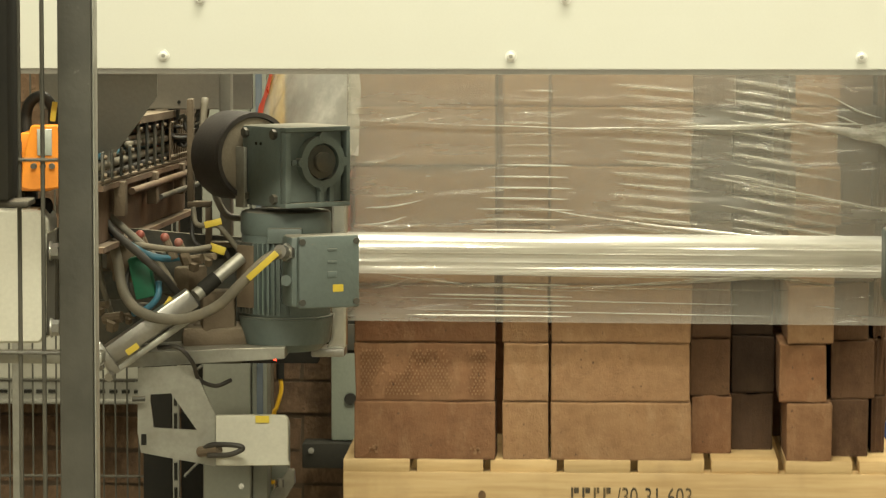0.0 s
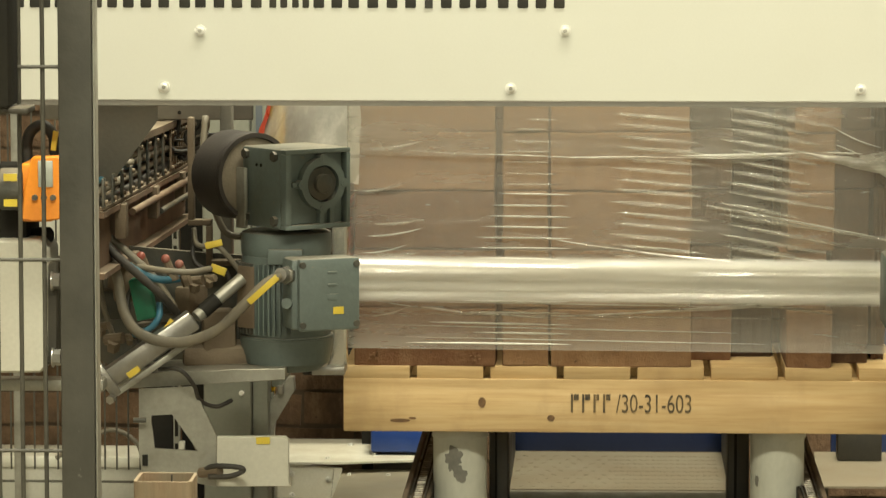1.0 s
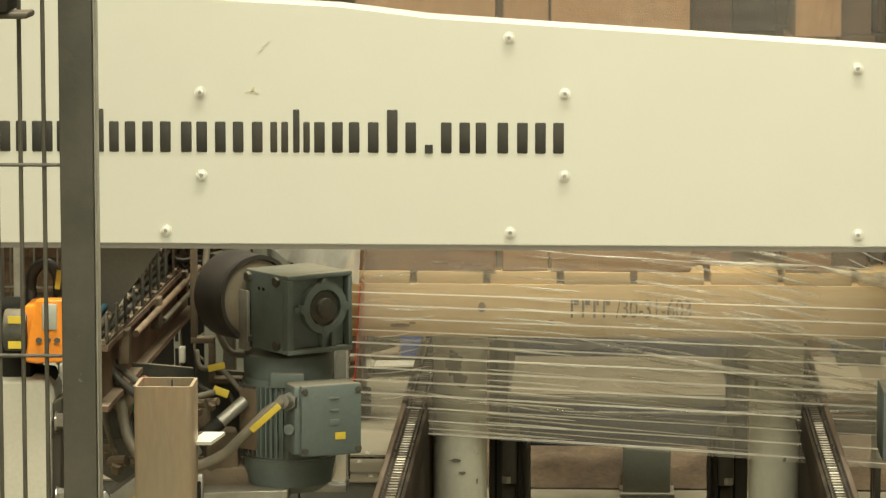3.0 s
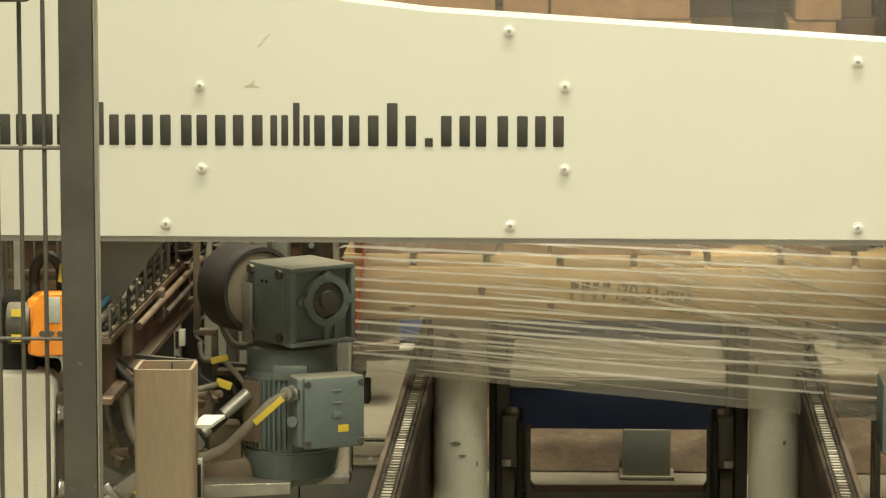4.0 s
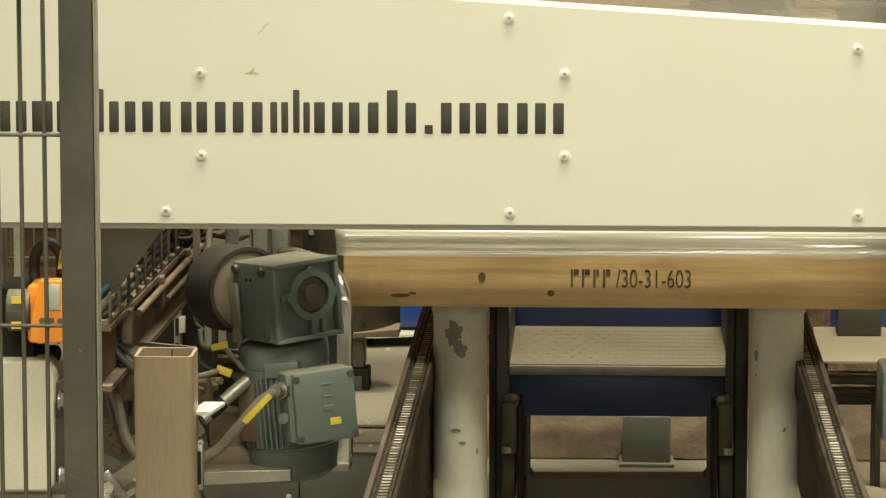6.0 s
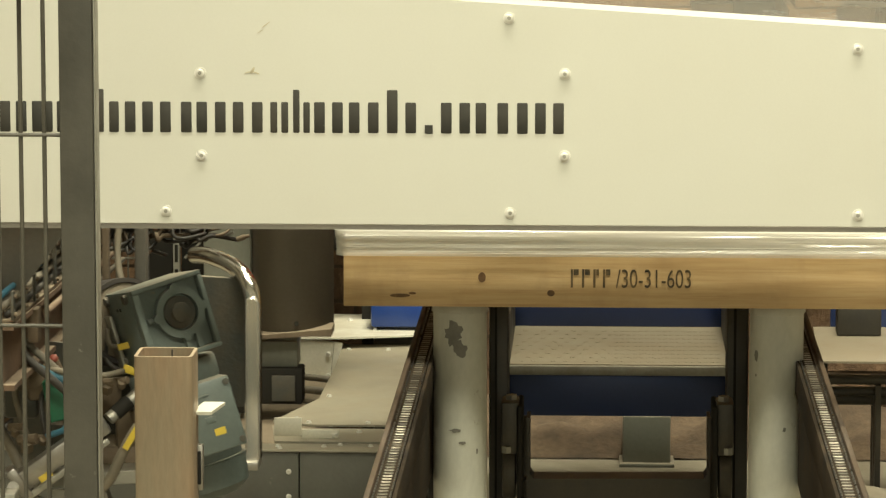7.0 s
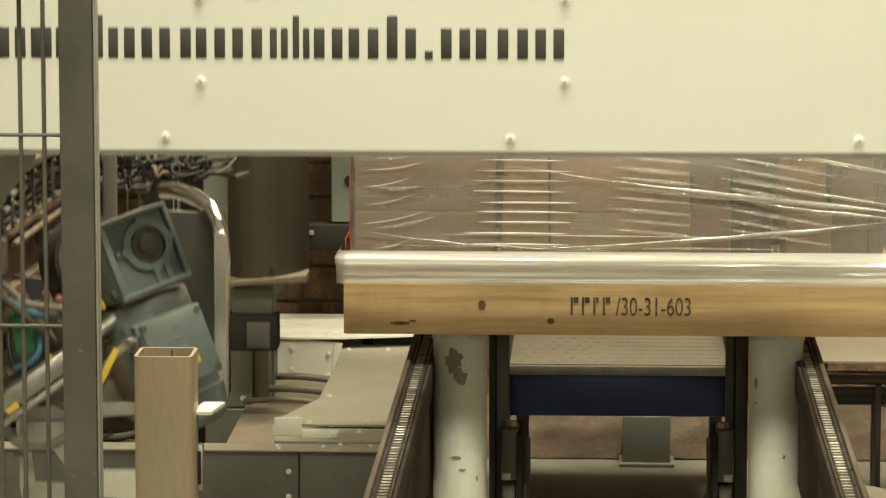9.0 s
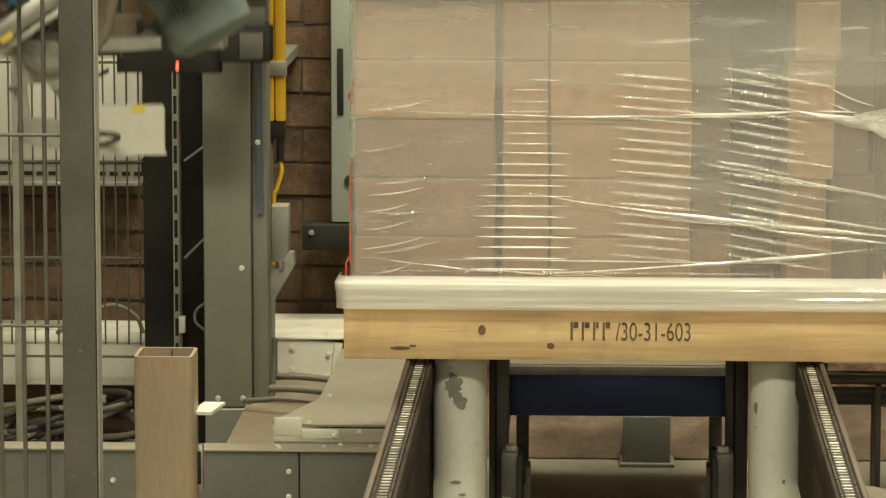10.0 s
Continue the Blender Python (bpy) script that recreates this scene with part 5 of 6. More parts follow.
def build_drive():
    """The geared motor and roller, which swing as one on the arm."""
    drv = thing("film_drive", SHAFT, "blue-grey geared motor with a dark rubber film roller", "geared motor")
    # gearbox
    g = part("gearbox", abox(-0.066, 0.048, 0.016, 0.118, -0.066, 0.052, 0.004), MOTOR, drv, "blue-grey cast gearbox")
    for u0, u1, w0, w1 in ((-0.066, 0.048, 0.045, 0.052), (-0.066, 0.048, -0.066, -0.059), (-0.066, -0.056, -0.059, 0.045), (0.041, 0.048, -0.059, 0.045)):
        part("face_rim", abox(u0, u1, 0.0, 0.016, w0, w1, 0.0015), MOTOR, g)
    part("recess", abox(-0.055, 0.040, 0.0125, 0.017, -0.058, 0.044, 0), MOTOR, g, "dirty recess")
    part("bearing_ring", ring_bm(on_arm(0, 0.016, 0), on_arm(0, 0.0, 0), 0.0385, 0.0275), MOTOR, g, "cast bearing ring")
    part("hub", rod(on_arm(0, 0.016, 0), on_arm(0, 0.004, 0), 0.0245, 28), CAST_DARK, g)
    part("shaft_end", rod(on_arm(0, 0.010, 0), on_arm(0, -0.004, 0), 0.0145, 24, None, 0.0015), CAST_DARK, g, "dark shaft end")
    for k in range(4):
        a = math.pi / 2 * k
        du, dw = 0.037 * math.cos(a), 0.037 * math.sin(a)
        part("lug", joined(rod(on_arm(du, 0.016, dw), on_arm(du, -0.001, dw), 0.0068, 14), rod(on_arm(du, -0.001, dw), on_arm(du, -0.0017, dw), 0.003, 10)), MOTOR, g)
    part("web", abox(-0.052, -0.036, 0.004, 0.016, -0.004, 0.004, 0.001), MOTOR, g)
    part("web", abox(-0.004, 0.004, 0.004, 0.016, -0.060, -0.036, 0.001), MOTOR, g)
    part("web", abox(0.014, 0.022, 0.004, 0.016, -0.06, -0.03, 0.001), MOTOR, g)
    for v, w in ((0.028, -0.054), (0.105, -0.052), (0.028, 0.041), (0.105, 0.041)):
        part("corner_bolt", rod(on_arm(-0.066, v, w), on_arm(-0.072, v, w), 0.0075, 6), CAST_DARK, g)
    for v in (0.066, 0.078):
        part("plug_hole", rod(on_arm(-0.066, v, 0.026), on_arm(-0.0672, v, 0.026), 0.0025, 8), BLACK, g)
    part("mount_plate", abox(-0.074, -0.068, 0.10, 0.124, -0.07, 0.02, 0.001), ZINC, drv)
    # rubber roller behind it
    part("roller", rod(on_arm(-0.042, 0.128, 0.004), on_arm(-0.042, 0.196, 0.004), 0.066, 40, None, 0.003), RUBBER, drv, "dark rubber roller")
    part("roller_flange", rod(on_arm(-0.042, 0.122, 0.004), on_arm(-0.042, 0.1275, 0.004), 0.058, 40, None, 0.002), ROLLER_DISC, drv, "dusty pale roller end disc")
    part("roller_rim", ring_bm(on_arm(-0.042, 0.1275, 0.004), on_arm(-0.042, 0.119, 0.004), 0.0655, 0.0590, 40), RUBBER, drv, "dark roller rim")
    # motor below
    mx, my = -0.4675, -0.272
    zt, zb = 0.6394, 0.4310
    mo = part("motor", joined(rod((mx, my, zt), (mx, my, zt - 0.037), 0.0675, 36, None, 0.006), rod((mx, my, zt - 0.035), (mx, my, zt - 0.165), 0.066, 36, None, 0.002)), MOTOR, drv, "blue-grey motor body")
    part("fan_cowl", joined(rod((mx, my, zb + 0.050), (mx, my, zt - 0.155), 0.0705, 36, None, 0.002), rod((mx, my, zb + 0.012), (mx, my, zb + 0.050), 0.064, 36, 0.0705), rod((mx, my, zb), (mx, my, zb + 0.012), 0.048, 36, 0.064)), MOTOR, mo, "rounded motor cowl")
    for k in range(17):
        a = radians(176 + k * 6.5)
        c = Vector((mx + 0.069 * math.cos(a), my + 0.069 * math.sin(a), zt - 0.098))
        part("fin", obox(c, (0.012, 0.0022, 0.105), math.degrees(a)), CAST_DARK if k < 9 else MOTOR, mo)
    part("name_plate", obox((mx - 0.070 * 0.80, my - 0.078 * 0.66, zt - 0.095), (0.034, 0.002, 0.092), -38, 0.001), BROWN_DIRT, mo, "dirty name plate")
    part("flange_lip", box(mx - 0.022, mx + 0.03, my - 0.075, my - 0.055, zt - 0.045, zt - 0.022, 0.003), MOTOR, mo)
    tb = part("terminal_box", obox((-0.4099, -0.3850, 0.5597), (0.102, 0.045, 0.104), 24, 0.006), MOTOR, mo, "blue-grey terminal box")
    n = Vector((math.sin(radians(24)), -math.cos(radians(24)), 0))
    e = Vector((math.cos(radians(24)), math.sin(radians(24)), 0))
    cc = Vector((-0.4099, -0.3850, 0.5597)) + n * 0.0225
    part("box_lid", obox(cc + n * 0.005 + e * 0.004, (0.094, 0.012, 0.106), 24, 0.004), MOTOR, tb, "terminal box lid")
    for du, dw in ((-0.038, 0.044), (0.045, 0.044), (-0.038, -0.044), (0.045, -0.044)):
        part("lid_screw", rod(cc + e * du + n * 0.008 + Vector((0, 0, dw)), cc + e * du + n * 0.014 + Vector((0, 0, dw)), 0.0048, 10), CAST_DARK, tb)
    for k, dw in enumerate((0.024, 0.006, -0.012)):
        part("raised_mark", obox(cc + n * 0.0115 + e * 0.008 + Vector((0, 0, dw + 0.008)), (0.015, 0.0025, 0.0035 + 0.006 * (k == 2)), 24, 0.0008), MOTOR, tb, "raised cast mark")
    part("yellow_label", obox(cc + n * 0.0115 + e * 0.017 + Vector((0, 0, -0.024)), (0.016, 0.001, 0.0105), 24), YELLOW, tb, "small yellow label")
    part("blank_plug", rod((-0.4505, -0.4000, 0.5427), (-0.4547, -0.4300, 0.5481), 0.008, 12), MOTOR, tb)
    part("cable_gland", joined(rod((-0.4453, -0.4000, 0.5849), (-0.4627, -0.4400, 0.5908), 0.0105, 12), rod((-0.4494, -0.4100, 0.5866), (-0.4563, -0.4280, 0.5888), 0.0135, 6)), STEEL, drv, "nickel cable gland")
    part("motor_cable", hose([(-0.4611, -0.4300, 0.5891), (-0.4834, -0.4600, 0.5791), (-0.5156, -0.4700, 0.5473), (-0.5540, -0.4600, 0.5118), (-0.6089, -0.4500, 0.4927), (-0.6651, -0.4300, 0.5010), (-0.6943, -0.4000, 0.5290), (-0.7063, -0.3800, 0.5761), (-0.7218, -0.3600, 0.6150), (-0.7440, -0.3400, 0.6625)], 0.0078, 10), CABLE, drv, "thick grey motor cable", True)
    part("cable_tag", obox((-0.4839, -0.4820, 0.5739), (0.056, 0.002, 0.0095), 0, 0.001, -42), YELLOW, drv, "yellow cable tag")
    return drv


drive = build_drive()


def build_arm():
    arm = thing("stretching_arm", SHAFT, "film stretching arm with polished bow, cables and air cylinder", "stretching arm")
    for i, (pts, r, mt) in enumerate((
            ([(-0.7372, -0.3800, 0.6520), (-0.7091, -0.4000, 0.6175), (-0.6719, -0.4000, 0.5841), (-0.6400, -0.3900, 0.5530), (-0.6218, -0.3600, 0.5239)], 0.0062, CABLE_BLACK),
            ([(-0.7401, -0.3700, 0.6546), (-0.7044, -0.3700, 0.6252), (-0.6546, -0.3700, 0.5790), (-0.6251, -0.3600, 0.5324)], 0.0055, CABLE),
            ([(-0.7367, -0.3600, 0.6318), (-0.7021, -0.3900, 0.6074), (-0.6701, -0.3800, 0.5848), (-0.6421, -0.3700, 0.5748), (-0.6149, -0.3500, 0.5750)], 0.0055, HOSE_BLUE),
            ([(-0.6477, -0.3600, 0.5391), (-0.6476, -0.3700, 0.5196), (-0.6613, -0.3700, 0.5025), (-0.6861, -0.3600, 0.4919)], 0.0050, HOSE_BLUE),
            ([(-0.7401, -0.3500, 0.6641), (-0.7366, -0.3500, 0.6047), (-0.7353, -0.3400, 0.5433), (-0.7195, -0.3300, 0.4817)], 0.0045, CABLE),
            ([(-0.6027, -0.3000, 0.6443), (-0.5959, -0.3100, 0.6203), (-0.5670, -0.3200, 0.6196), (-0.5544, -0.3200, 0.6095), (-0.5344, -0.3100, 0.5823)], 0.0040, CABLE),
            ([(-0.6038, -0.2900, 0.6384), (-0.6031, -0.3000, 0.5972), (-0.5793, -0.3100, 0.5820), (-0.5573, -0.3100, 0.5838), (-0.5441, -0.3000, 0.5548)], 0.0036, CABLE_BLACK),
            ([(-0.6838, -0.3700, 0.5957), (-0.6396, -0.3900, 0.5910), (-0.5979, -0.3900, 0.5888), (-0.5717, -0.3600, 0.5906)], 0.0045, CABLE),
            ([(-0.6804, -0.3300, 0.5744), (-0.6952, -0.3500, 0.5454), (-0.6902, -0.3600, 0.5047), (-0.6791, -0.3500, 0.4687)], 0.004, CABLE_BLACK),
            ([(-0.6441, -0.4000, 0.4464), (-0.6126, -0.4200, 0.4489), (-0.5930, -0.4100, 0.4259), (-0.5872, -0.3800, 0.3986), (-0.5649, -0.3600, 0.3861), (-0.5440, -0.3400, 0.3924)], 0.0032, CABLE_BLACK))):
        part("cable", hose(pts, r, 8), mt, arm, "", True)
    part("cable_tag", obox((-0.5705, -0.3270, 0.6233), (0.026, 0.002, 0.010), 0, 0.001, -14), YELLOW, arm, "yellow cable tag")
    part("cable_tag", obox((-0.5650, -0.3180, 0.5843), (0.024, 0.002, 0.012), 0, 0.001, 20), YELLOW, arm, "yellow cable tag")
    # sheet metal behind the panel, over the stretching arm
    part("back_sheet", prism([(-0.7843, 0.6784), (-0.7409, 0.6787), (-0.6413, 0.8131), (-0.6400, 0.9378), (-0.7808, 0.9372)], -0.42, -0.415), PLATE_GREY, arm, "dusty grey gusset sheet")
    part("cross_member", box(-0.915, -0.566, 0.27, 0.28, 0.764, 1.26, 0.003), PLATE_GREY, arm, "dusty grey cross sheet")
    for px, pz in ((-0.7312, 0.7760), (-0.6860, 0.7760)):
        part("hole", rod((px, 0.271, pz), (px, 0.2685, pz), 0.0031, 10), BLACK, arm)
    part("hanger_foot", box(-0.5773, -0.5599, -0.55, -0.12, 1.20, 1.262, 0.003), PLATE_GREY, arm)
    part("hanger", box(-0.5773, -0.5599, -0.16, -0.12, 0.4647, 1.262, 0.003), PLATE_GREY, arm, "grey hanger bar")
    # carrier plates and guide
    # dark colour stands in for the shaded void behind the fittings
    part("back_plate", prism([(-0.7668, 0.4315), (-0.7647, 0.6077), (-0.6173, 0.5950), (-0.5438, 0.5900), (-0.5454, 0.3979), (-0.7026, 0.3966)], -0.17, -0.16), CAST_DARK, arm, "dusty back plate, darkened to pass for a shaded void")
    # a rusty beam that runs back under the carriage, with an energy chain on it
    def run_z(y):
        return -0.030 * (y + 0.58) / 1.2

    def along(x0, x1, z0, z1, y0=-0.585, y1=0.62):
        bm = box(x0, x1, y0, y1, z0, z1)
        for v in bm.verts:
            v.co.z += run_z(v.co.y)
        return bm
    bars = part("rail_beam", joined(along(-0.752, -0.699, 0.686, 0.694), along(-0.732, -0.716, 0.608, 0.685), along(-0.752, -0.699, 0.599, 0.607)), RUSTY_BEAM, arm, "rusty brown rail beam")
    part("dusty_flange", along(-0.750, -0.7015, 0.6945, 0.6965), BROWN_DIRT, bars, "dust along the beam's top")
    part("guide_tube", joined(rod((-0.694, -0.30, 0.668), (-0.694, 0.60, 0.668 - 0.022), 0.0055, 12)), RUSTY_BEAM, arm, "dusty guide tube")
    part("guide_tube", joined(rod((-0.692, 0.05, 0.636), (-0.692, 0.60, 0.636 - 0.014), 0.0045, 12)), CAST_DARK, arm)
    for y in (-0.38, 0.02, 0.40):
        part("beam_clip", obox((-0.700, y, 0.668 + run_z(y)), (0.016, 0.034, 0.05), 0, 0.002), BROWN_DIRT, arm)
    ch = part("energy_chain", joined(along(-0.742, -0.700, 0.6975, 0.7005, -0.58, 0.62), along(-0.742, -0.696, 0.772, 0.783, -0.17, 0.62), along(-0.7455, -0.7425, 0.6975, 0.772, -0.58, 0.62)), BROWN_DIRT, arm, "dusty brown energy chain")
    y = -0.575
    while y < 0.61:
        z1 = 0.771 if y > -0.18 else 0.742
        m = obox((-0.7005, y, (0.701 + z1) / 2 + run_z(y)), (0.0035, 0.020 if y < 0.25 else 0.008, z1 - 0.701), 0, 0.0008)
        part("chain_segment", m, CAST_DARK if y < 0.25 else BROWN_DIRT, ch)
        for z in (0.708, z1 - 0.008):
            part("link_pin", rod((-0.6985, y, z + run_z(y)), (-0.6945, y, z + run_z(y)), 0.0035, 8), BROWN_DIRT, ch)
        y += 0.105 if y < 0.25 else 0.034
    for i in range(6):
        z = 0.708 + 0.0105 * i
        pts = [(-0.712 - 0.006 * (i % 3), yy, z + run_z(yy) + 0.003 * math.sin(3.0 * yy + i)) for yy in (-0.56 if i < 3 else -0.15, -0.2, 0.1, 0.35, 0.60)]
        part("chain_cable", hose(pts if i < 3 else pts[1:], (0.0046, 0.0058)[i % 2], 8), (CABLE_BLACK, CABLE, HOSE_BLUE, CABLE, ZINC, CABLE_BLACK)[i], ch, "", True)
    part("chain_stop", box(-0.6235, -0.6145, -0.19, -0.165, 0.646, 0.80, 0.001), BROWN_DIRT, arm, "dusty upright plate")
    part("stop_foot", joined(box(-0.6235, -0.588, -0.19, -0.165, 0.637, 0.6455, 0.001), box(-0.5965, -0.588, -0.19, -0.165, 0.577, 0.6365, 0.001), box(-0.588, -0.545, -0.20, -0.165, 0.577, 0.585, 0.001)), BROWN_DIRT, arm, "bent dusty foot plate")
    part("air_line", hose([(-0.600, -0.15, 0.80), (-0.602, -0.17, 0.74), (-0.592, -0.19, 0.69), (-0.570, -0.20, 0.635), (-0.548, -0.20, 0.622), (-0.520, -0.19, 0.628)], 0.0055, 8), CABLE, arm, "dusty air line", True)
    # valves, fittings
    part("green_valve", obox((-0.6724, -0.3500, 0.5456), (0.030, 0.03, 0.062), 0, 0.003, -12), GREEN, arm, "green pneumatic valve")
    for x, z in ((-0.6731, 0.6068), (-0.6370, 0.6028), (-0.6169, 0.5953)):
        part("fitting", joined(rod((x, -0.36, z), (x + 0.006, -0.36, z - 0.014), 0.006, 10), rod((x + 0.006, -0.36, z - 0.014), (x + 0.012, -0.36, z - 0.03), 0.008, 6)), BROWN_DIRT, arm, "dusty brass fitting")
        bm = bmesh.new()
        bmesh.ops.create_uvsphere(bm, u_segments=12, v_segments=8, radius=0.0068)
        bm.transform(Matrix.Translation((x - 0.001, -0.362, z + 0.002)))
        part("fitting_cap", bm, RED_CAP, arm, "red fitting cap", True)
    for (x, z, s) in ((-0.7241, 0.5963, 0.012), (-0.7157, 0.4831, 0.014), (-0.7336, 0.5025, 0.010), (-0.5949, 0.5700, 0.012), (-0.5738, 0.5744, 0.009), (-0.6922, 0.4871, 0.008)):
        part("fitting", joined(rod((x - s, -0.35, z), (x + s, -0.36, z + 0.3 * s), s * 0.6, 10), rod((x - 0.2 * s, -0.35, z - s), (x, -0.36, z), s * 0.7, 6)), BROWN_DIRT, arm, "dusty pipe fitting")
    for i, (x, z) in enumerate(((-0.7355, 0.5276), (-0.7066, 0.5604), (-0.6462, 0.5470), (-0.6186, 0.5335), (-0.6715, 0.4707), (-0.5698, 0.4870))):
        part("casting", obox((x, -0.27, z), (0.05, 0.05, 0.045 + 0.01 * (i % 3)), 20 * i, 0.006), (CAST_DARK, BROWN_DIRT)[i % 2], arm)
    part("push_rod", rod((-0.5922, -0.3700, 0.5200), (-0.5284, -0.3300, 0.5730), 0.0095, 16), ZINC, arm, "grey push rod")
    part("rod_band", rod((-0.5843, -0.3650, 0.5268), (-0.5635, -0.3530, 0.5444), 0.0112, 16), BLACK, arm, "black rod band")
    # pneumatic cylinder
    p, q = Vector((-0.7149, -0.4300, 0.4374)), Vector((-0.5943, -0.3900, 0.5195))
    way = (q - p).normalized()
    cy = part("air_cylinder", obox((p + q) / 2, ((q - p).length, 0.030, 0.030), 12, 0.004, -math.degrees(math.atan2(way.z, way.x))), STEEL, arm, "silver aluminium air cylinder")
    part("cylinder_rib", obox((p + q) / 2 + Vector((0.010, -0.02, -0.022)), ((q - p).length * 0.95, 0.008, 0.009), 12, 0.002, -math.degrees(math.atan2(way.z, way.x))), ZINC, cy)
    part("end_block", obox(p + way * -0.004, (0.016, 0.042, 0.052), 12, 0.003, -math.degrees(math.atan2(way.z, way.x))), STEEL, cy)
    for dx, dz in ((0.018, -0.026), (-0.012, 0.016)):
        part("end_bolt", rod(p + Vector((dx - 0.01, -0.022, dz)), p + Vector((dx - 0.012, -0.034, dz - 0.002)), 0.0065, 6), STEEL, cy)
    part("pivot_pin", rod((-0.7228, -0.4600, 0.4341), (-0.7333, -0.3800, 0.4178), 0.0085, 16), STEEL, arm)
    part("yellow_label", obox((-0.6743, -0.4620, 0.4508), (0.02, 0.001, 0.009), 12, 0, -34), YELLOW, cy, "yellow label")
    part("yellow_label", obox((-0.6315, -0.4100, 0.5085), (0.03, 0.001, 0.008), 12, 0, -55), YELLOW, cy, "yellow label")
    # lower shelf, sensor and plate bracket
    part("shelf", prism([(-0.7393, 0.4146), (-0.7205, 0.4327), (-0.5434, 0.4410), (-0.4626, 0.4434), (-0.4627, 0.4263), (-0.6912, 0.4124)], -0.36, -0.22, 0.001), ZINC, arm, "zinc shelf plate")
    part("motor_seat", box(-0.6222, -0.5031, -0.30, -0.20, 0.4307, 0.4669, 0.012), BROWN_DIRT, arm, "dusty motor seat")
    part("bow", prism([(-0.4040, 0.6757), (-0.3902, 0.6809), (-0.3825, 0.6689), (-0.3833, 0.4318), (-0.3894, 0.4142), (-0.4188, 0.4139), (-0.4049, 0.4421)], -0.205, -0.19, 0.003), surface("brushed_steel", (0.70, 0.68, 0.61), (0.58, 0.55, 0.47), 6, 0.22, 0.75, 0.03, 90, (1, 1, 0.1)), arm, "bright steel film bow plate")
    bow = [(-0.4961, -0.0600, 0.7230), (-0.4666, -0.1000, 0.7262), (-0.4245, -0.1400, 0.7146), (-0.4008, -0.1700, 0.6886), (-0.3943, -0.1800, 0.6466), (-0.3938, -0.1900, 0.5785), (-0.3944, -0.1900, 0.4297)]
    part("bow_tube", hose(bow, 0.0135, 12, 8), CHROME, arm, "polished curved film guide", True)
    part("bow_back", prism([(-0.515, 0.50), (-0.515, 0.705), (-0.425, 0.700), (-0.408, 0.675), (-0.408, 0.50)], -0.150, -0.140, 0.001), CAST_DARK, arm, "dark back plate of the bow")
    part("bow_foot", box(-0.4343, -0.3842, -0.22, -0.16, 0.4140, 0.4272, 0.002), STEEL, arm)
    outer = [(-0.6761, 0.4149), (-0.5962, 0.4190), (-0.5624, 0.3458), (-0.5630, 0.2704), (-0.6724, 0.2900), (-0.6771, 0.3208)]
    hole = [(-0.6580, 0.3758), (-0.6277, 0.3777), (-0.5895, 0.3233), (-0.6535, 0.3270), (-0.6566, 0.3552), (-0.6582, 0.3638)]
    bm = bmesh.new()
    loops = [[bm.verts.new((x, y, z)) for x, z in o] for y in (-0.385, -0.38) for o in (outer, hole)]
    order = [(0, 0), (1, 1), (2, 2), (3, 2), (4, 3), (5, 5)]
    for s in (0, 2):
        o, h = loops[s], loops[s + 1]
        for k in range(6):
            bm.faces.new((o[k], o[(k + 1) % 6], h[(k + 1) % 6], h[k]))
    for s in (0, 1):
        a, b = loops[s], loops[s + 2]
        for k in range(6):
            bm.faces.new((a[k], a[(k + 1) % 6], b[(k + 1) % 6], b[k]))
    part("bracket_plate", bm, ZINC, arm, "zinc plate bracket with a cut-out")
    part("sensor_plate", prism([(-0.5610, 0.2733), (-0.5604, 0.3467), (-0.4599, 0.3477), (-0.4549, 0.3426), (-0.4552, 0.2812), (-0.4519, 0.2744)], -0.40, -0.385, 0.001), CABINET, arm, "pale sensor plate")
    part("yellow_label", box(-0.5023, -0.4822, -0.402, -0.4005, 0.3371, 0.3473), YELLOW, arm, "yellow label")
    part("plate_cable", hose([(-0.5809, -0.4000, 0.2962), (-0.5637, -0.4200, 0.3068), (-0.5294, -0.4300, 0.3077), (-0.5185, -0.4300, 0.3027), (-0.5378, -0.4300, 0.2940), (-0.5706, -0.4200, 0.2914)], 0.004), CABLE_BLACK, arm, "looped black cable", True)
    part("plug", rod((-0.5843, -0.4000, 0.2936), (-0.5538, -0.4200, 0.3001), 0.008, 10), BROWN_DIRT, arm)
    part("bracket_slot", box(-0.6715, -0.6639, -0.388, -0.3855, 0.3015, 0.3177), BLACK, arm)
    part("sensor_bolt", rod((-0.6641, -0.4000, 0.3714), (-0.6826, -0.4000, 0.3712), 0.004, 8), CAST_DARK, arm)
    return arm


arm = build_arm()

# the other front arm, of which only the motor's flank comes into view
arm_b = thing("far_side_arm", (0.4408, -0.3000, 0.5433), "blue-grey motor of the opposite stretching arm", "stretching arm")
part("motor", box(0.4122, 0.5159, -0.36, -0.24, 0.4919, 0.5984, 0.006), MOTOR, arm_b)
part("neck", box(0.4281, 0.4991, -0.33, -0.25, 0.5984, 1.262, 0.006), MOTOR, arm_b)
# added sheet, out of view: keeps lamp light off the load's right side
part("side_sheet", box(0.4490, 0.4523, -0.50, 0.5, 0.7045, 1.26, 0.001), PLATE_GREY, arm_b, "grey sheet added out of view to shade the load")
part("hanger", box(0.4281, 0.4991, -0.52, -0.25, 1.20, 1.262, 0.004), PLATE_GREY, arm_b)


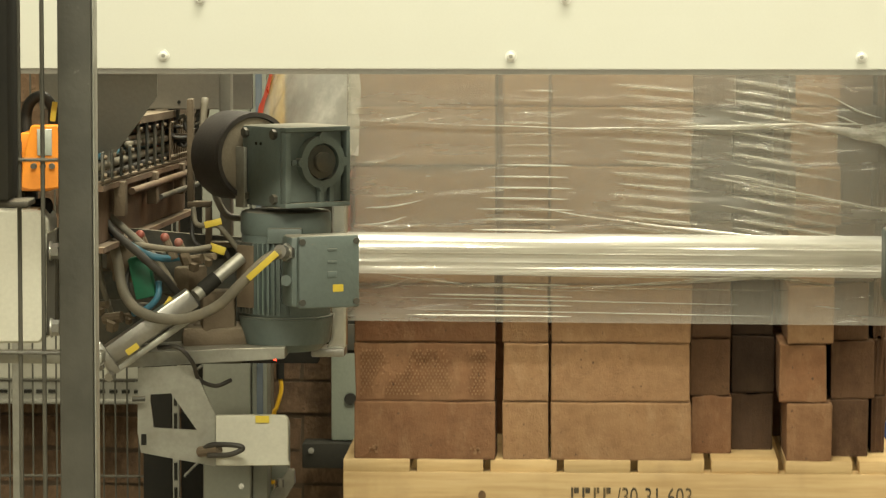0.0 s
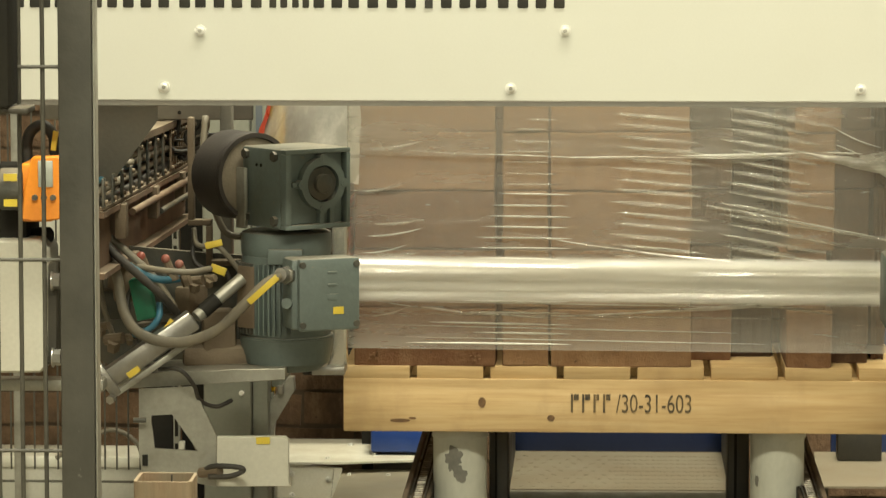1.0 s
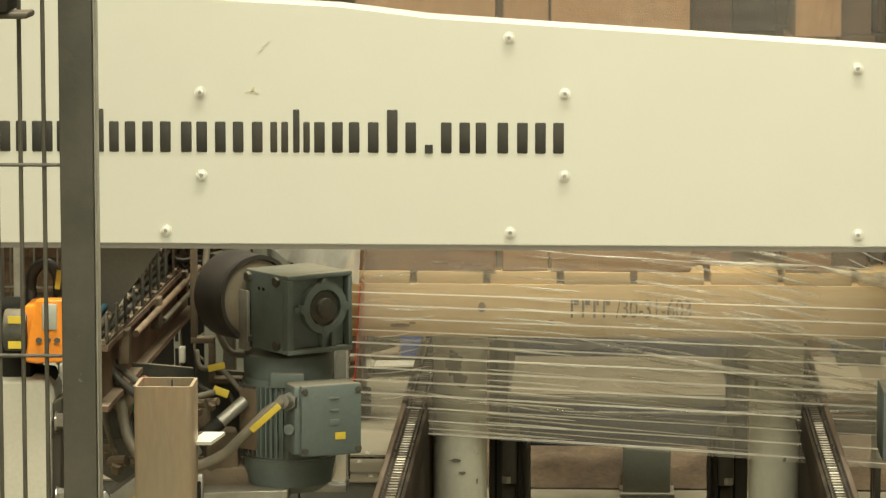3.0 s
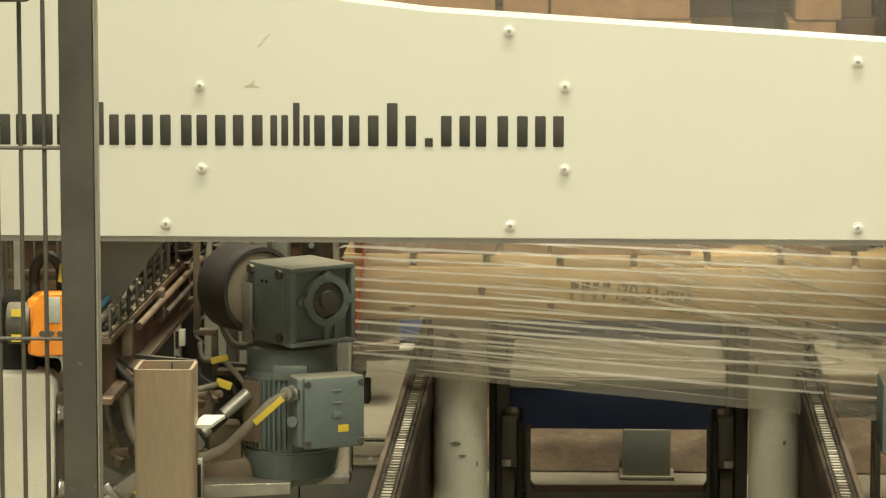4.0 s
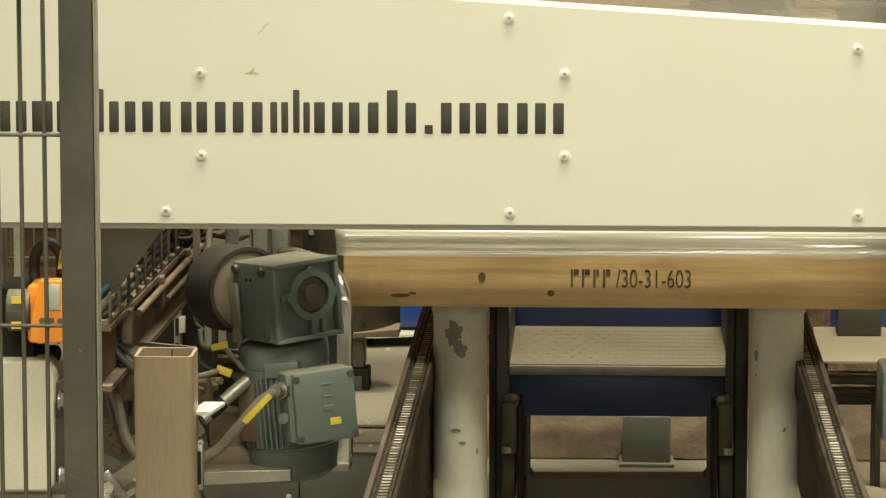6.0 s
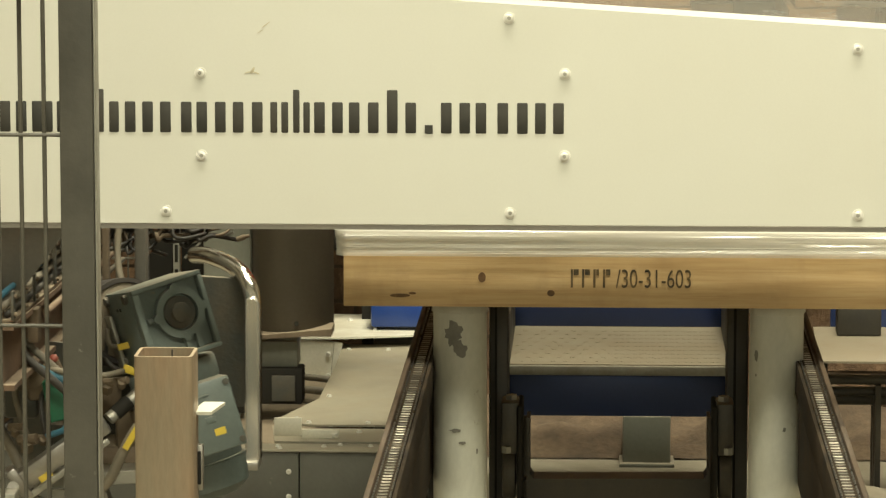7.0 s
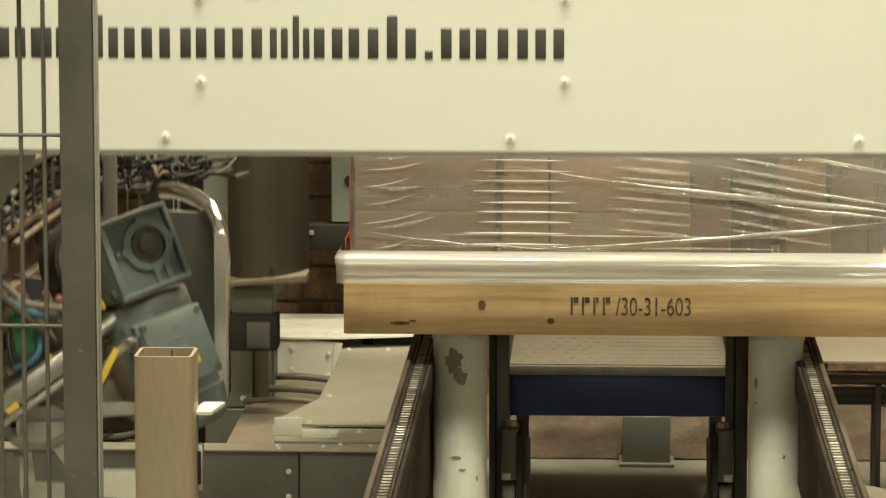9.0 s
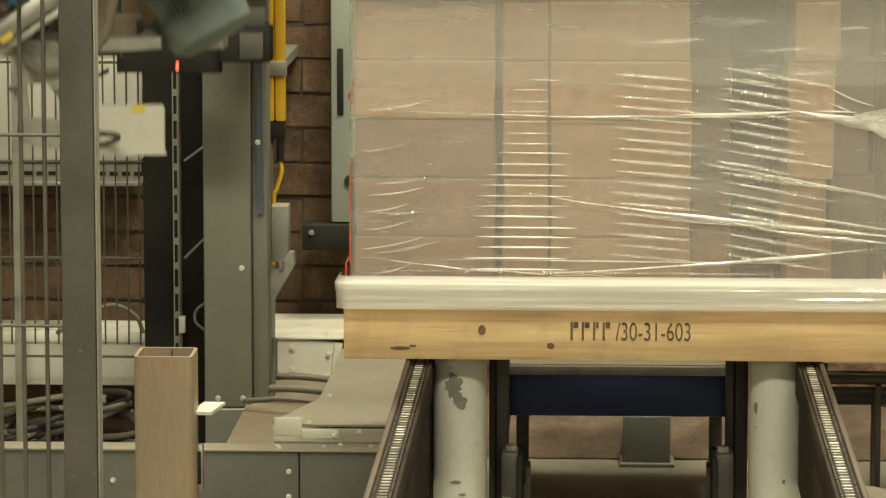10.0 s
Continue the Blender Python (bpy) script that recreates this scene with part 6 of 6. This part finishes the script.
def build_rear_arm():
    """The rear arm, drawn in at its withdrawn place."""
    y = 1.4
    a = thing("rear_stretching_arm", (-0.6420, 1.4000, 0.3650), "dark bent steel guard of the rear stretching arm", "stretching arm")
    xa, xb = -0.7194, -0.5612
    z0, z1 = 0.3694, 1.262
    bm = bmesh.new()
    n = 14
    lo = [bm.verts.new((xa + (xb - xa) * k / n, y + 0.05 - 0.095 * math.sin(math.pi * k / n) ** 0.6, z0)) for k in range(n + 1)]
    hi = [bm.verts.new((v.co.x, v.co.y, z1)) for v in lo]
    for k in range(n):
        bm.faces.new((lo[k], lo[k + 1], hi[k + 1], hi[k]))
    bmesh.ops.solidify(bm, geom=bm.faces[:], thickness=0.004)
    part("guard", bm, surface("bronze_sheet", (0.13, 0.11, 0.08), (0.17, 0.14, 0.10), 4, 0.4, 0.4, 0.1), a, "dark curved guard sheet")
    part("lower_lip", prism([(-0.7262, 0.3553), (-0.7130, 0.3687), (-0.5586, 0.3830), (-0.5587, 0.3675), (-0.6166, 0.3671), (-0.6824, 0.3623)], 1.345, 1.43, 0.001), BROWN_DIRT, a, "dusty lip")
    part("hole", rod((-0.6268, 1.3520, 0.3915), (-0.6273, 1.3580, 0.3906), 0.005, 10), BLACK, a)
    part("drive", box(-0.7085, -0.6291, y, y + 0.08, 0.2957, 0.3492, 0.004), GREY_GREEN, a)
    s = part("sensor_box", box(-0.7157, -0.6178, 1.37, 1.44, 0.2302, 0.2992, 0.004), BLACK, a, "black sensor box")
    part("sensor_window", box(-0.6764, -0.6314, 1.364, 1.37, 0.2371, 0.2870, 0.001), CAST_DARK, s, "grey sensor window")
    part("bar", box(-0.9162, -0.7157, 1.39, 1.43, 0.2080, 0.2850, 0.003), BLACK, a, "black cross bar")
    part("sensor_led", box(-0.8010, -0.7966, 1.386, 1.39, 0.2140, 0.2296), RED_LED, a, "glowing red lamp")
    return a


rear_arm = build_rear_arm()


def build_cable_bundle():
    """A bundle of cables with their plugs that hangs on the carriage."""
    b = thing("cable_bundle", (-0.7185, 0.3500, 0.7136), "tangle of dusty cables with plugs under the carriage", "cable bundle")
    rng = random.Random(31)
    for i in range(30):
        x = -0.8400 + i * 0.0068 + rng.uniform(-0.008, 0.008)
        z = 0.7020 + rng.uniform(-0.024, 0.03)
        pts = [(x - 0.02, 0.35, 1.3), (x + rng.uniform(-0.02, 0.02), 0.33, z + 0.09), (x + rng.uniform(-0.02, 0.02), 0.31 + rng.uniform(-0.02, 0.02), z), (x + rng.uniform(0.01, 0.04), 0.30, z - rng.uniform(-0.008, 0.012)), (x + rng.uniform(0.02, 0.06), 0.32, z + rng.uniform(-0.012, 0.02))]
        part("cable", hose(pts, rng.uniform(0.0022, 0.0042), 7, 5), (CABLE_BLACK, BROWN_DIRT, CABLE_BLACK, CABLE_BLACK)[i % 4], b, "", True)
        if i % 3 == 0:
            e = Vector(pts[-1])
            part("plug", joined(rod(e, e + Vector((0.014, 0, 0.005)), 0.0045, 10), rod(e + Vector((0.014, 0, 0.005)), e + Vector((0.021, 0, 0.007)), 0.003, 10)), (ZINC, BROWN_DIRT)[i % 2], b, "cable plug")
    part("carrier", box(-0.9084, -0.5498, 0.34, 0.40, 1.262, 1.30, 0.003), PLATE_GREY, b)
    part("carrier_end", box(-0.9084 - 0.25, -0.9084, 0.34, 0.40, 1.262, 1.30, 0.003), PLATE_GREY, b)
    return b


cable_bundle = build_cable_bundle()


# ---- bricks of the wall behind ----
def build_wall_bricks():
    rng = random.Random(21)
    meshes = []
    for k in range(5):
        bm = box(-0.107, 0.107, -0.006, 0.05, -0.0335, 0.0335)
        bmesh.ops.subdivide_edges(bm, edges=[e for e in bm.edges if abs(e.verts[0].co.x - e.verts[1].co.x) > 0.1], cuts=2)
        for v in bm.verts:
            v.co += Vector([rng.uniform(-0.003, 0.003) for _ in range(3)])
        me = bpy.data.meshes.new("brick")
        bm.to_mesh(me)
        bm.free()
        me.materials.append(WALL_BRICK)
        meshes.append(me)
    for r in range(24):
        for c in range(12):
            ob = new("brick", meshes[rng.randrange(5)])
            ob.parent = brick_wall
            ob.location = (-1.42 + c * 0.222 + (r % 2) * 0.111, WALL_Y + rng.uniform(-0.003, 0.003) + 0.0145, 0.045 + r * 0.0745 + rng.uniform(-0.002, 0.002))


build_wall_bricks()


# ---- what moves ----
def motions():
    rise = [(0.0, 656), (0.5, 551), (1.0, 438), (1.5, 325), (2.0, 217), (2.5, 104), (2.7, 67), (3.0, 18), (3.2, 0), (4.0, 0), (6.0, 0), (8.4, 0), (8.5, 2), (8.6, 12), (8.8, 62), (9.0, 130), (9.2, 236), (9.5, 482), (10.0, 830)]
    unit = 0.0008
    home = carriage.location.copy()
    walk(carriage, [(t, Matrix.Translation(home + Vector((0, 0, c * unit)))) for t, c in rise])

    at_b = cable_bundle.location.copy()
    walk(cable_bundle, [(t, Matrix.Translation(at_b + Vector((0, 0, c * unit)))) for t, c in rise])

    def up(t):
        for (a, p), (b, q) in zip(rise, rise[1:]):
            if a <= t <= b:
                return (p + (q - p) * (t - a) / (b - a)) * unit
        return 0.0
    # the arm rides with the carriage; the drive swings open, then the arm draws back
    back = [(5.7, 0), (6.1, 0), (6.3, 22), (6.6, 88), (6.8, 133), (7.0, 174), (7.2, 203), (7.5, 213), (8.0, 225), (8.5, 234), (9.5, 232), (10.0, 233)]
    opened = [(5.7, 0), (5.9, 0.15), (6.3, 0.7), (6.6, 0.96), (6.8, 1.0)]
    unit_a = 0.0008
    times = sorted({t for t, _ in rise} | {t for t, _ in back} | {t for t, _ in opened} | {2.7, 3.8, 9.1})
    home_a = arm.location.copy()
    rows, swung = [], []
    for t in times:
        nudge = np.interp(t, [2.7, 3.8], [-0.004, 0.002])
        x = nudge - unit_a * np.interp(t, *zip(*back))
        k = np.interp(t, *zip(*opened))
        roll = np.interp(t, [6.8, 8.6, 9.1, 9.5, 10.0], [-17, -17, -22, -23, -30])
        lift = np.interp(t, [9.5, 10.0], [0.0, 0.03])
        rows.append((t, Matrix.Translation(home_a + Vector((x, 0, 0.968 * up(t))))))
        swung.append((t, pose(SHAFT.x + x - 0.078 * k, SHAFT.y - 0.02 * k, SHAFT.z - 0.035 * k + lift + 0.968 * up(t), 0, roll * k, -9 * k)))
    walk(arm, rows)
    walk(drive, swung)
    home_u = scanner_unit.location.copy()
    walk(scanner_unit, [(t, m @ Matrix.Translation(home_u - home_a + Vector((0.007, 0, 0.032 * up(t))))) for t, m in rows])
    out = [(t, d / 225) for t, d in back[1:]]
    home_b = arm_b.location.copy()
    walk(arm_b, [(t, Matrix.Translation(home_b + Vector((0.28 * np.interp(t, *zip(*out)), 0, up(t))))) for t in sorted({t for t, _ in rise} | {t for t, _ in out} | {6.1})])
    home_r = rear_arm.location.copy()
    inward = -0.3946 - -0.5623
    walk(rear_arm, [(t, Matrix.Translation(home_r + Vector((inward * (1 - np.interp(t, *zip(*out))) - 0.014 * np.interp(t, [8.8, 9.5], [0, 1]), 0, up(t))))) for t in sorted({t for t, _ in rise} | {t for t, _ in out} | {6.1})])

    # the lift lowers the load
    sink = [(0.0, 0), (7.85, 0), (8.0, 3), (8.5, 27), (9.0, 49), (9.5, 71), (10.0, 93)]
    unit0 = 0.0009
    for ob in (pallet, brick_stack, film_hood, pillar_a, pillar_b, fork_a, fork_b, hinge_a, hinge_b, cb):
        at = ob.location.copy()
        walk(ob, [(t, Matrix.Translation(at - Vector((0, 0, d * unit0)))) for t, d in sink])

    # the film's skirt is drawn down with the carriage, then slips up onto the load
    ref = 0.7116
    hang = [(0.0, 189, 1, 0), (0.5, 296, 1, 0), (1.0, 396, 1, 0), (1.5, 500, 1, 0.3), (2.0, 597, 1, 0.8), (2.5, 688, 1, 2.0), (2.7, 715, 1, 2.6), (3.0, 730, 1, 3.6), (3.4, 715, 1, 4.6), (3.8, 680, 1, 5.0),
            (4.2, 655, 1, 5.0), (4.5, 628, 0.9, 4.6), (4.8, 585, 0.7, 4.0), (5.0, 545, 0.5, 2.8), (5.2, 475, 0.2, 0.8), (5.3, 457, 0, 0), (10.0, 457, 0, 0)]
    rows, strips = [], [[] for _ in range(FOLDS)]
    base_t, base_z = (0, 1.0, 1.4, 1.8, 2.2, 2.7, 3.4, 3.8, 4.2, 4.5, 4.8, 5.0, 5.3), (0.078, 0.080, 0.058, 0.030, 0.010, 0.004, 0.006, 0.010, 0.050, 0.080, 0.055, 0.035, 0.0)
    wide_z = (0.0010, 0.0014, 0.0025, 0.0065, 0.0125, 0.0165, 0.0165, 0.0155, 0.0115, 0.0065, 0.0045, 0.003, 0.0)
    for t, y, k, lean in hang:
        dz = (457 - y) * unit0
        rows.append((t, pose(0, -0.09 * k, dz, 0, 0.3 * k + lean, 0)))
        flip = np.interp(t, [1.1, 1.5, 1.9, 3.8, 4.2, 4.5, 4.8], [0, -30, -56, -56, -38, -18, 0])     # folds turn level as the film is drawn out
        for i in range(FOLDS):
            lead = np.interp(t, base_t, base_z) + i * np.interp(t, base_t, wide_z)
            axis = Vector((0, FOLD_Y - 0.004 - 0.5, SKIRT_Z - PZ + 0.003 + i * 0.0036))
            turn = Matrix.Translation(axis) @ pose(0, 0, 0, flip, 0, 0) @ Matrix.Translation(-axis)
            strips[i].append((t, pose(0, -0.09 * k, dz + lead, 0, 0.3 * k + (0.85 - 0.045 * i) * lean, 0) @ turn))
    walk(skirt, rows)
    for strip, keyed in zip(hem_folds, strips):
        walk(strip, keyed)
    tuck = [(t, pose(0.14 * (1 - k), -0.09 * k + 0.05 * (1 - k), (457 - y) * unit0, 0, 0, 0)) for t, y, k, lean in hang]
    walk(side_film, tuck)


motions()
